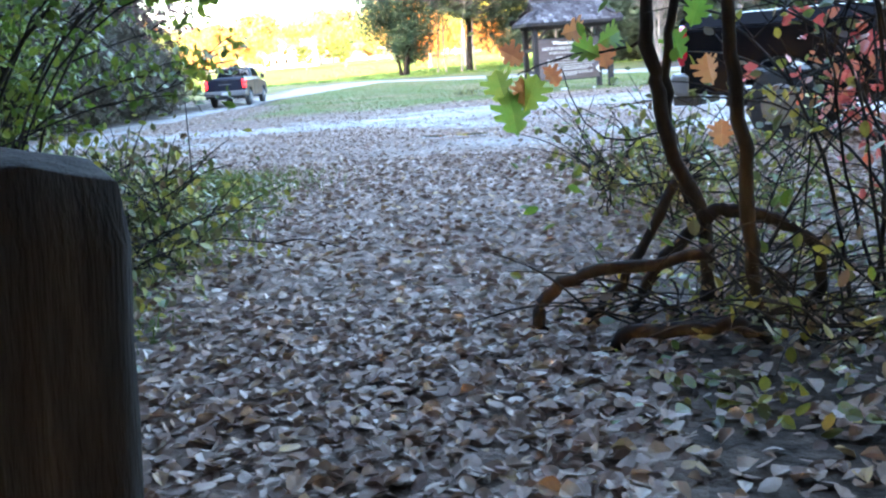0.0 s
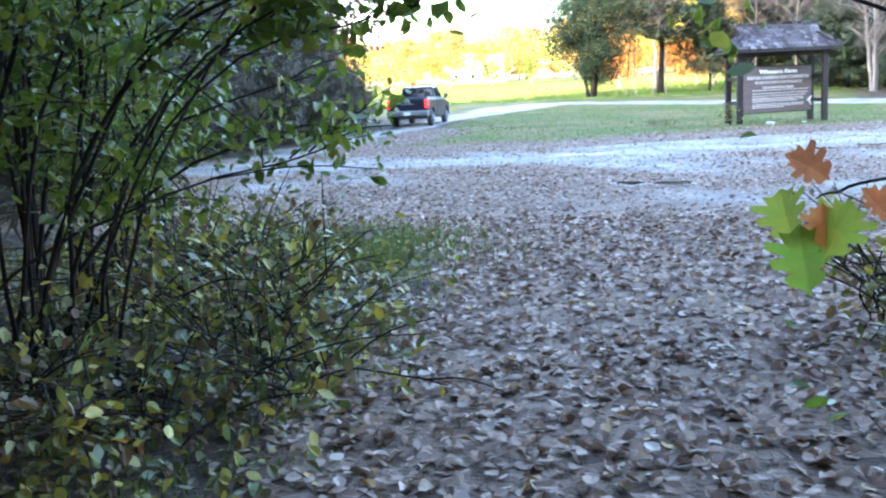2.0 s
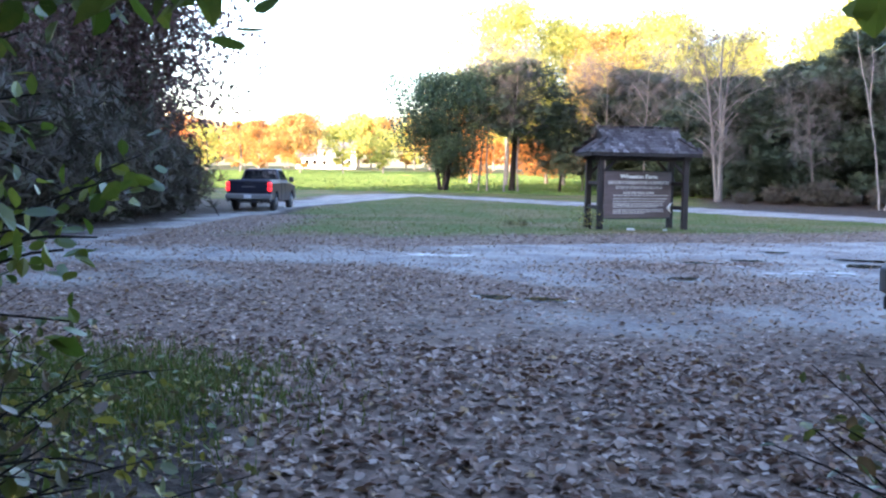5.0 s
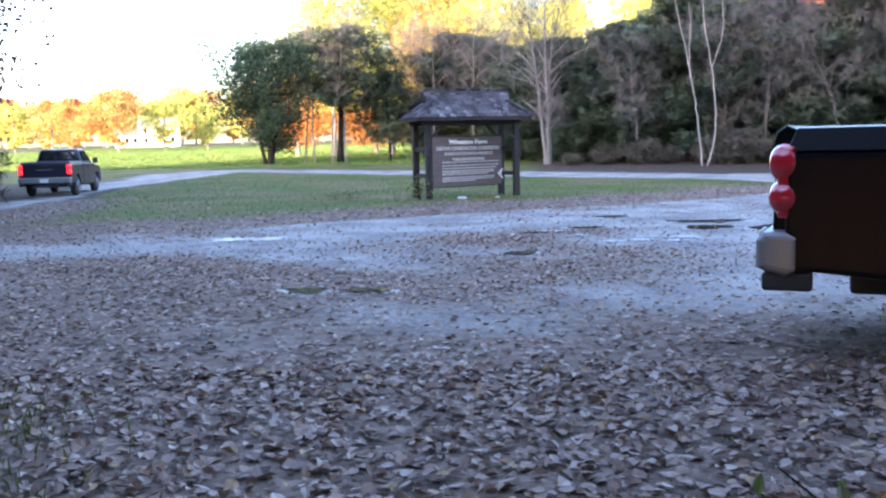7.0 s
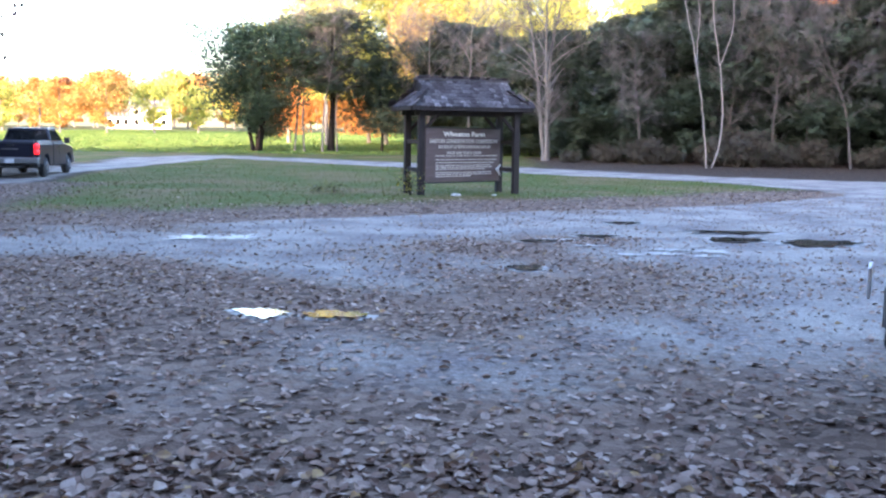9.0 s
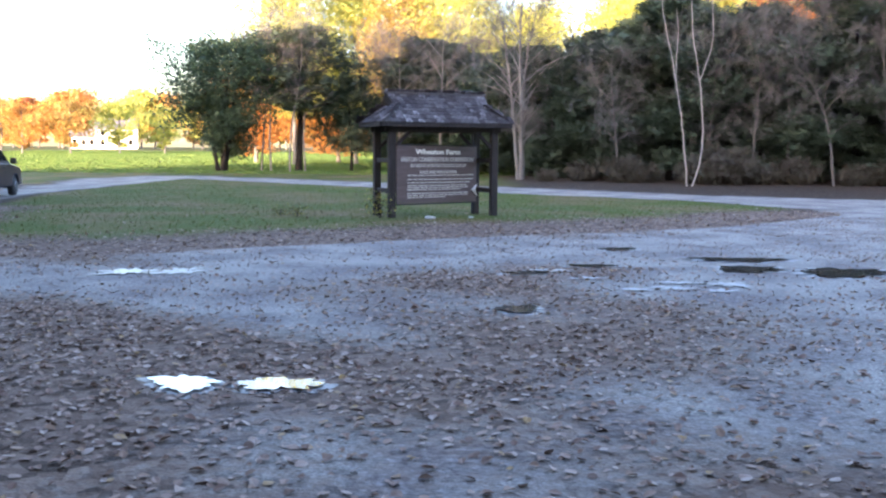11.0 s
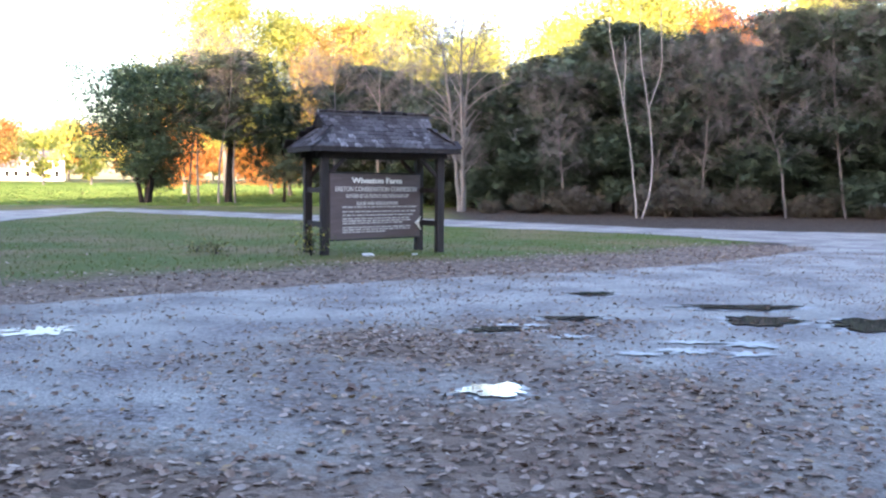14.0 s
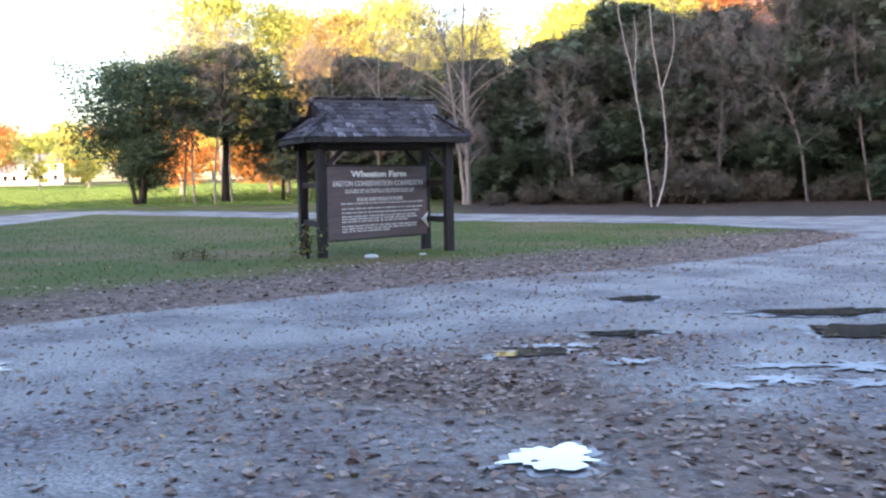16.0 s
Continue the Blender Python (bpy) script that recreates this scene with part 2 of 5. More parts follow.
def join_data(items):
    vs, fs, o = [], [], 0
    for v, f in items:
        vs.append(np.asarray(v))
        fs += [tuple(i + o for i in q) for q in f]
        o += len(v)
    return np.concatenate(vs), fs


LEAF = np.array([(0, -0.5, 0.03), (-0.22, -0.33, 0.05), (-0.34, -0.05, 0.11), (-0.25, 0.25, 0.08), (0, 0.52, 0.0), (0.25, 0.25, 0.08), (0.34, -0.05, 0.11), (0.22, -0.33, 0.05), (0, 0, 0)])
LEAF_F = np.array([(i, 8, (i + 1) % 8) for i in range(8)])
TUFT = np.array([(0, -0.5, 0), (-0.3, 0.0, 0.12), (0, 0.5, -0.1), (0.3, 0.0, 0.12)])
TUFT_F = np.array([(0, 2, 1), (0, 3, 2)])



def spray_shape(count, width, spread, seed):
    """A spray of thin slivers from one foot: needles or twig ends."""
    r = np.random.default_rng(seed)
    v, f = [], []
    for i in range(count):
        a = (i / max(1, count - 1) - 0.5) * spread + r.uniform(-0.15, 0.15)
        root, long = -0.5 + 0.5 * i / count * (i % 2), r.uniform(0.6, 1.0)
        dx, dy, dz = math.sin(a) * long, math.cos(a) * long, r.uniform(-0.15, 0.15)
        v += [(-width * math.cos(a), root + width * math.sin(a), 0), (width * math.cos(a), root - width * math.sin(a), 0), (dx, root + dy, dz)]
        f.append((3 * i, 3 * i + 1, 3 * i + 2))
    return np.array(v), np.array(f)


TWIGS, TWIGS_F = spray_shape(6, 0.008, 1.3, 1)
NEEDLES, NEEDLES_F = spray_shape(7, 0.05, 2.2, 2)


def turns(n, tilt):
    """n random turns: any heading, leaning up to tilt radians (3.2: any)."""
    yaw, lean, roll = rng.uniform(0, 2 * np.pi, n), rng.normal(0, tilt, n), rng.normal(0, tilt, n)
    cy, sy, cx, sx, cr, sr = np.cos(yaw), np.sin(yaw), np.cos(lean), np.sin(lean), np.cos(roll), np.sin(roll)
    o, z = np.ones(n), np.zeros(n)
    rz = np.stack([cy, -sy, z, sy, cy, z, z, z, o], 1).reshape(n, 3, 3)
    rx = np.stack([o, z, z, z, cx, -sx, z, sx, cx], 1).reshape(n, 3, 3)
    ry = np.stack([cr, z, sr, z, o, z, -sr, z, cr], 1).reshape(n, 3, 3)
    return rz @ rx @ ry


def leaf_data(pos, size, tilt, shape=LEAF, faces=LEAF_F, curl=1.0, aspect=1.0):
    n = len(pos)
    s = np.broadcast_to(np.asarray(size, float), (n,))
    base = np.repeat(shape[None], n, 0) * s[:, None, None]
    base[:, :, 0] *= aspect
    base[:, :, 2] *= curl * rng.uniform(-0.6, 2.2, n)[:, None]
    v = np.einsum("nij,nkj->nki", turns(n, tilt), base) + np.asarray(pos)[:, None]
    f = faces[None] + (np.arange(n) * len(shape))[:, None, None]
    return v.reshape(-1, 3), f.reshape(-1, faces.shape[1])


# ---------------- the ground ----------------
ISLAND = [(-9.8, -8.6), (-4.7, -7.2), (-2.2, -5.4), (1.4, -3.2), (5.0, -1.3), (9.3, 3.2), (10.2, 5.4), (8.3, 9.2), (2.5, 13.6), (-5.0, 19.5), (-12.0, 25.5), (-13.4, 11.0), (-11.6, 0.6)]
GRAVEL = [(-12.2, -13.0), (-12.0, -8.0), (-12.8, -2.0), (-14.3, 6.3), (-15.6, 15.0), (-16.6, 25.0), (-15.0, 29.5), (-12.0, 29.5), (-5.0, 24.5), (3.0, 18.6), (9.5, 13.0), (15.0, 10.4), (40.0, 6.0), (40.0, -26.0), (6.0, -25.0), (2.5, -20.5), (-4.6, -18.6), (-8.0, -17.0)]


def inside(x, y, poly):
    """Signed distance to a polygon, positive inside."""
    p = np.array(poly)
    d, s = np.full(x.shape, 1e9), np.zeros(x.shape, bool)
    for (ax, ay), (bx, by) in zip(p, np.roll(p, -1, 0)):
        ex, ey = bx - ax, by - ay
        t = np.clip(((x - ax) * ex + (y - ay) * ey) / (ex * ex + ey * ey), 0, 1)
        d = np.minimum(d, np.hypot(x - ax - t * ex, y - ay - t * ey))
        if by != ay:
            s ^= ((ay > y) != (by > y)) & (x < (bx - ax) * (y - ay) / (by - ay) + ax)
    return np.where(s, d, -d)


def wave(x, y, s=1.0):
    return (np.sin(x * 1.7 * s + 1.3 * np.sin(y * 0.9 * s)) + np.sin(y * 2.3 * s + 1.7 * np.sin(x * 1.1 * s + 2)) + 0.6 * np.sin((x + y) * 4.1 * s)) / 2.6


def height(x, y):
    x, y = np.asarray(x, float), np.asarray(y, float)
    far = 0.012 * np.clip(y - 6, 0, 320)
    verge = 0.22 * np.clip((-2.2 - x) / 2.5, 0, 1) * np.clip((-21.5 - y) / 3, 0, 1)
    isle = 0.05 * np.clip(inside(x, y, ISLAND), 0, 1)
    return far + verge + isle + 0.012 * wave(x, y) * np.clip(1 - (np.abs(x) + np.abs(y + 10)) / 60, 0, 1)


def verge_mask(x, y, wob):
    """The weedy strip between the path and the shrubs on the west side."""
    rim = np.interp(y, [-30, -27.5, -25.5, -23.0, -21.0], [-0.3, -0.65, -1.15, -1.55, -2.3])
    return np.clip((rim - x + 0.5 * wob) / 0.45, 0, 1) * np.clip((-20.0 - y) / 1.0, 0, 1)


def zones(x, y):
    wob = 0.5 * wave(x, y, 0.8) + 0.25 * wave(x, y, 3.1)
    isl = inside(x, y, ISLAND)
    gr = np.clip(inside(x, y, GRAVEL) + wob, -1, 1) * 0.5 + 0.5
    gr = np.where(isl > -0.5, np.minimum(gr, np.clip(0.5 - (isl + 0.4 * wob), 0, 1)), gr)
    near_lip = np.clip(1 - (isl - 0.6 + 0.9 * wob) / 2.6, 0, 1) * np.clip((6 - y) / 3, 0, 1)
    grass = np.clip((isl + 0.3 * wob) * 0.9, 0, 1) * (1 - 0.8 * near_lip)
    field = np.clip((y - 15) / 4, 0, 1) * (1 - gr) * np.maximum(np.clip((5 - x) / 4, 0, 1), np.clip((y - 45) / 6, 0, 1))
    patch = np.exp(-(((x + 3.7) / 1.1) ** 2 + ((y + 21.2) / 1.0) ** 2)) * 1.1
    grass = np.clip(np.maximum(np.maximum(grass, field), patch), 0, 1) * (1 - gr * (isl < -0.3))
    track = np.exp(-((isl + 3.4 + 0.6 * wob) / 1.2) ** 2) * (isl < 0)
    right_open = np.clip((x - 1.3 - 0.25 * (y + 10)) / 2.6, 0, 1) * np.clip((y + 20) / 4, 0, 1)
    lot = np.clip(1.0 - (y + 19.0) / 18.0 + 0.5 * wave(x, y, 0.55), 0.15, 1) * (1 - 0.88 * track) * (1 - 0.62 * right_open)
    litter = np.where(isl > -0.6, near_lip * 0.8 + 0.05, lot)
    litter = np.where(y > 8, 0.05, litter)
    litter = litter * (1 - 0.92 * verge_mask(x, y, wob))
    litter = litter * (1 - 0.7 * np.clip((x - 1.0 + 0.4 * wob) / 0.4, 0, 1) * np.clip((4.2 - x + 0.6 * wob) / 1.2, 0, 1) * np.clip((-25.2 - y + 0.8 * wob) / 1.2, 0, 1))
    litter = np.clip(litter * (1 - 0.75 * np.clip(patch, 0, 1)), 0, 1)
    return gr, grass, litter


def spread_axis(lo, hi, step, a, b):
    mid = list(np.arange(lo, hi + 1e-6, step))
    s, v = step, hi
    while v < b:
        s *= 1.16
        v += s
        mid.append(v)
    s, v = step, lo
    while v > a:
        s *= 1.16
        v -= s
        mid.insert(0, v)
    return np.array(mid)


gx, gy = np.meshgrid(spread_axis(-16, 14, 0.2, -900, 900), spread_axis(-33, 15, 0.2, -500, 1500))
gz = height(gx, gy)
rows, cols = gx.shape
idx = np.arange(rows * cols).reshape(rows, cols)
gf = np.stack([idx[:-1, :-1], idx[:-1, 1:], idx[1:, 1:], idx[1:, :-1]], -1).reshape(-1, 4)


def ground_material():
    m = bpy.data.materials.new("ground_surface")
    m.use_nodes = True
    n, l = m.node_tree.nodes, m.node_tree.links
    b = n["Principled BSDF"]
    at = n.new("ShaderNodeAttribute")
    at.attribute_name = "zones"
    sep = n.new("ShaderNodeSeparateColor")
    l.new(at.outputs["Color"], sep.inputs[0])
    tc = n.new("ShaderNodeTexCoord")

    def noise_tex(s, d=5):
        t = n.new("ShaderNodeTexNoise")
        t.inputs["Scale"].default_value, t.inputs["Detail"].default_value = s, d
        l.new(tc.outputs["Object"], t.inputs["Vector"])
        return t.outputs["Fac"]

    def ramp(fac, cols, lo=0.3, hi=0.7):
        r = n.new("ShaderNodeValToRGB")
        e = r.color_ramp.elements
        while len(e) < len(cols):
            e.new(0.5)
        for i, c in enumerate(cols):
            e[i].position, e[i].color = lo + (hi - lo) * i / (len(cols) - 1), (*c, 1)
        l.new(fac, r.inputs[0])
        return r.outputs[0]

    def mix(fac, a, c):
        x = n.new("ShaderNodeMix")
        x.data_type = "RGBA"
        l.new(fac, x.inputs[0])
        l.new(a, x.inputs[6])
        l.new(c, x.inputs[7])
        return x.outputs[2]

    def edge(channel, s, width=0.6):
        a = n.new("ShaderNodeMath")
        a.operation = "MULTIPLY_ADD"
        l.new(noise_tex(s), a.inputs[0])
        a.inputs[1].default_value = width
        l.new(channel, a.inputs[2])
        r = n.new("ShaderNodeMapRange")
        r.inputs["From Min"].default_value, r.inputs["From Max"].default_value = 0.5 + width * 0.5 - 0.2, 0.5 + width * 0.5 + 0.2
        l.new(a.outputs[0], r.inputs["Value"])
        return r.outputs[0]

    mm = n.new("ShaderNodeMapRange")
    mm.inputs["From Min"].default_value, mm.inputs["From Max"].default_value = 0.40, 0.62
    l.new(noise_tex(0.9, 7), mm.inputs["Value"])
    mottle = mm.outputs[0]
    soil = ramp(noise_tex(9), [(0.02, 0.015, 0.011), (0.046, 0.034, 0.025), (0.085, 0.062, 0.046)])
    gravel = mix(mottle, ramp(noise_tex(45), [(0.14, 0.13, 0.115), (0.255, 0.24, 0.213), (0.4, 0.375, 0.335)]), ramp(noise_tex(18), [(0.07, 0.06, 0.056), (0.16, 0.14, 0.132), (0.27, 0.25, 0.24)]))
    gm = n.new("ShaderNodeMapRange")
    gm.inputs["From Min"].default_value, gm.inputs["From Max"].default_value = 0.43, 0.62
    l.new(noise_tex(0.33, 6), gm.inputs["Value"])
    grass = mix(gm.outputs[0], ramp(noise_tex(22), [(0.034, 0.052, 0.007), (0.057, 0.078, 0.012), (0.09, 0.098, 0.022)]), ramp(noise_tex(14), [(0.085, 0.075, 0.026), (0.16, 0.11, 0.055)]))
    vor = n.new("ShaderNodeTexVoronoi")
    vor.inputs["Scale"].default_value = 11
    l.new(tc.outputs["Object"], vor.inputs["Vector"])
    vs = n.new("ShaderNodeSeparateColor")
    l.new(vor.outputs["Color"], vs.inputs[0])
    leaf = ramp(vs.outputs[0], [(0.055, 0.038, 0.028), (0.125, 0.086, 0.064), (0.19, 0.138, 0.105), (0.11, 0.073, 0.053)], 0.0, 1.0)
    c = mix(edge(sep.outputs[0], 3), soil, gravel)
    c = mix(edge(sep.outputs[1], 6), c, grass)
    c = mix(edge(sep.outputs[2], 10), c, leaf)
    l.new(c, b.inputs["Base Color"])
    b.inputs["Roughness"].default_value = 0.95
    b.inputs["Specular IOR Level"].default_value = 0.12
    bp = n.new("ShaderNodeBump")
    bp.inputs["Strength"].default_value, bp.inputs["Distance"].default_value = 0.8, 0.03
    l.new(noise_tex(30, 6), bp.inputs["Height"])
    l.new(bp.outputs[0], b.inputs["Normal"])
    return m


ground = mesh_object("ground", np.stack([gx.ravel(), gy.ravel(), gz.ravel()], 1), gf, ground_material(), smooth=True)
tagged(ground, "leaf-strewn dirt, gravel lot and grass field", "ground", kind="structure")
zr, zg, zb = zones(gx.ravel(), gy.ravel())
zone_layer = ground.data.color_attributes.new("zones", "FLOAT_COLOR", "POINT")
zone_layer.data.foreach_set("color", np.stack([zr, zg, zb, np.ones_like(zr)], 1).ravel())


FILMS = (3, 4, 6, 7, 14, 15, 16, 17, 18)


# puddles: shallow sheets of water with a muddy rim
def puddle(x, y, rx, ry, seed):
    film = seed in FILMS
    r = np.random.default_rng(seed)
    ph = r.uniform(0, 6.28, 4)
    a = np.arange(72) * 2 * np.pi / 72
    rad = 1 + 0.18 * np.sin(2 * a + ph[0]) + 0.13 * np.sin(3 * a + ph[1]) + 0.09 * np.sin(5 * a + ph[2]) + 0.035 * np.sin(11 * a + ph[3]) + 0.03 * np.sin(17 * a + ph[1])
    rad = rad * (0.86 + 0.1 * np.sin(8 * a + ph[1]) + 0.08 * np.sin(14 * a + ph[2]))
    if film:
        rad = rad * (1 + 0.3 * np.sin(7 * a + ph[2]) + 0.22 * np.sin(13 * a + ph[0]) + 0.15 * np.sin(19 * a + ph[3]))
    z0 = float(height(x, y)) + (0.01 if film else 0.016)
    root = thing("puddle", "shallow rain puddle lying on the gravel lot", "puddle", pose(x, y, z0), "puddles on the lot")

    def sheet(name, k, z, mat):
        v = [(0, 0, z)] + [(rx * k * q * math.cos(t), ry * k * q * math.sin(t), z if k < 1.1 else z - 0.012) for q, t in zip(rad, a)]
        return mesh_object(name, v, [(0, i + 1, (i + 1) % 72 + 1) for i in range(72)], mat, root)
    sheet("water", 1.0, 0.004, M_FILM if film else M_WATER)
    if not film:
        sheet("muddy_rim", 1.3, 0.0, M_MUD)


PUDDLES = ((-1.62, -15.6, 0.22, 0.22, 1), (-1.05, -15.6, 0.24, 0.2, 2), (-3.75, -9.85, 0.3, 0.3, 3), (-3.15, -9.8, 0.28, 0.3, 4), (0.62, -12.6, 0.27, 0.2, 5),
          (2.0, -11.1, 0.2, 0.1, 6), (2.42, -10.95, 0.26, 0.13, 7), (2.9, -11.15, 0.22, 0.11, 14), (3.1, -10.65, 0.25, 0.17, 15), (2.6, -10.5, 0.3, 0.09, 16), (1.6, -10.25, 0.24, 0.09, 17), (1.25, -9.45, 0.28, 0.1, 18), (4.05, -8.05, 0.6, 0.3, 8), (3.8, -9.15, 0.5, 0.36, 9), (4.85, -9.5, 0.6, 0.5, 10), (1.0, -9.8, 0.3, 0.2, 11), (1.85, -9.0, 0.3, 0.2, 12), (2.6, -6.6, 0.35, 0.2, 13))
for p in PUDDLES:
    puddle(*p)

# fallen leaves, in drifts
def scatter(n, x0, x1, y0, y1):
    return rng.uniform(x0, x1, n), rng.uniform(y0, y1, n)


def litter(name, n, x0, x1, y0, y1, s0, s1, label, power=1.0, curl=1.6, lift=0.03, tilt=0.28):
    x, y = scatter(n, x0, x1, y0, y1)
    rim = np.minimum(np.minimum(x - x0, x1 - x) / 3.0, 1) * np.clip(np.minimum(y - y0, 99) / 1.5, 0, 1)
    keep = rng.uniform(0, 1, n) < zones(x, y)[2] ** power * np.clip(rim + 0.25 * wave(x, y), 0, 1)
    for px, py, prx, pry, k in PUDDLES:
        keep &= (((x - px) / prx) ** 2 + ((y - py) / pry) ** 2 > 0.75) | (rng.uniform(0, 1, n) < (0.85 if k in FILMS else 0.35))
    x, y = x[keep], y[keep]
    z = height(x, y) + rng.uniform(0.005, lift, len(x))
    size = rng.uniform(s0, s1, len(x))
    v, f = leaf_data(np.stack([x, y, z], 1), size, tilt, curl=curl, aspect=1.15)
    tagged(mesh_object(name, v, f, M_LITTER), label, "leaves", kind="stuff")


litter("fallen_leaves", 95000, -9, 9, -35, -19, 0.035, 0.085, "brown and pale fallen oak leaves covering the path")
litter("fallen_leaves", 22000, -4, 4, -33.5, -26.5, 0.035, 0.08, "brown, red and pale leaves thick on the path by the post")
litter("fallen_leaves", 80000, -15, 13, -20.5, -9, 0.03, 0.072, "brown fallen leaves scattered over the gravel lot", 1.25, 1.1, 0.016, 0.2)
litter("fallen_leaves", 34000, -13, 14, -10.5, 5, 0.035, 0.075, "brown fallen leaves along the grass edge", 1.2, 1.1, 0.016, 0.2)


# crumbled leaf and grit on the gravel
x, y = scatter(70000, -12, 12, -16, 2)
g = zones(x, y)
k = (g[0] > 0.5) & (rng.uniform(0, 1, len(x)) < 0.25 + 0.75 * np.clip(wave(x, y, 0.7) + wave(x, y, 2.1), 0, 1))
x, y = x[k], y[k]
v, f = leaf_data(np.stack([x, y, height(x, y) + 0.008], 1), rng.uniform(0.015, 0.045, len(x)), 0.3, TUFT, TUFT_F)
tagged(mesh_object("leaf_crumbs", v, f, M_LITTER), "crumbled leaves and grit on the gravel", "debris", kind="stuff")


# grass blades
def blades(name, x, y, h0, h1, w, label, mat=None):
    n = len(x)
    z = height(x, y)
    a, lean = rng.uniform(0, 6.28, n), rng.normal(0, 0.35, (n, 2))
    h = rng.uniform(h0, h1, n)
    dx, dy = np.cos(a) * w, np.sin(a) * w
    base = np.stack([x, y, z], 1)
    tip = base + np.stack([lean[:, 0] * h, lean[:, 1] * h, h], 1)
    mid = base * 0.5 + tip * 0.5 + np.stack([-lean[:, 0] * h * 0.15, -lean[:, 1] * h * 0.15, h * 0], 1)
    off = np.stack([dx, dy, 0 * dx], 1)
    v = np.stack([base - off, base + off, mid + off * 0.7, mid - off * 0.7, tip], 1).reshape(-1, 3)
    k = np.arange(n)[:, None] * 5
    f = np.concatenate([k + np.array([[0, 1, 2]]), k + np.array([[0, 2, 3]]), k + np.array([[3, 2, 4]])])
    tagged(mesh_object(name, v, f, mat or M_GRASS), label, "grass", kind="stuff")


n = 9000
blades("grass", rng.normal(-3.75, 0.75, n), rng.normal(-21.2, 0.65, n), 0.03, 0.12, 0.006, "tuft of long green grass beside the path")
x, y = scatter(22000, -13, 10.5, -8, 24)
k = (rng.uniform(0, 1, len(x)) < zones(x, y)[1] ** 1.5) & (inside(x, y, ISLAND) > 0.4)
blades("grass", x[k], y[k], 0.025, 0.06, 0.008, "short mown grass of the island lawn")
x, y = scatter(120000, -75, 8, 34, 170)
k = (zones(x, y)[0] < 0.2)
blades("grass", x[k], y[k], 0.02, 0.06, 0.22, "sunlit green hay field grass", M_FIELD)
x, y = scatter(16000, -6.5, -0.4, -29.5, -20.2)
k = rng.uniform(0, 1, len(x)) < verge_mask(x, y, 0) * np.clip(0.45 + 0.8 * wave(x, y, 1.3), 0, 1)
blades("grass", x[k], y[k], 0.03, 0.13, 0.005, "thin grass and weeds along the verge")


def weeds(n, x0, x1, y0, y1, mask, label):
    """Small ragged leaves lying and standing close over the soil."""
    x, y = scatter(n, x0, x1, y0, y1)
    k = rng.uniform(0, 1, n) < mask(x, y) * np.clip(0.7 + 0.6 * wave(x, y, 1.9), 0, 1)
    x, y = x[k], y[k]
    v, f = leaf_data(np.stack([x, y, height(x, y) + rng.uniform(0.01, 0.14, len(x)) ** 1.3], 1), rng.uniform(0.025, 0.075, len(x)), 0.55)
    tagged(mesh_object("weeds", v, f, M_UNDER), label, "weeds", kind="stuff")


weeds(26000, -6.5, -0.4, -29.8, -20.4, lambda x, y: verge_mask(x, y, 0), "low green, yellow and brown weeds along the verge")
weeds(4200, 0.95, 3.6, -28.3, -23.0, lambda x, y: np.clip((x - 0.95) / 0.5, 0, 1), "low brown and yellow weeds under the vines")


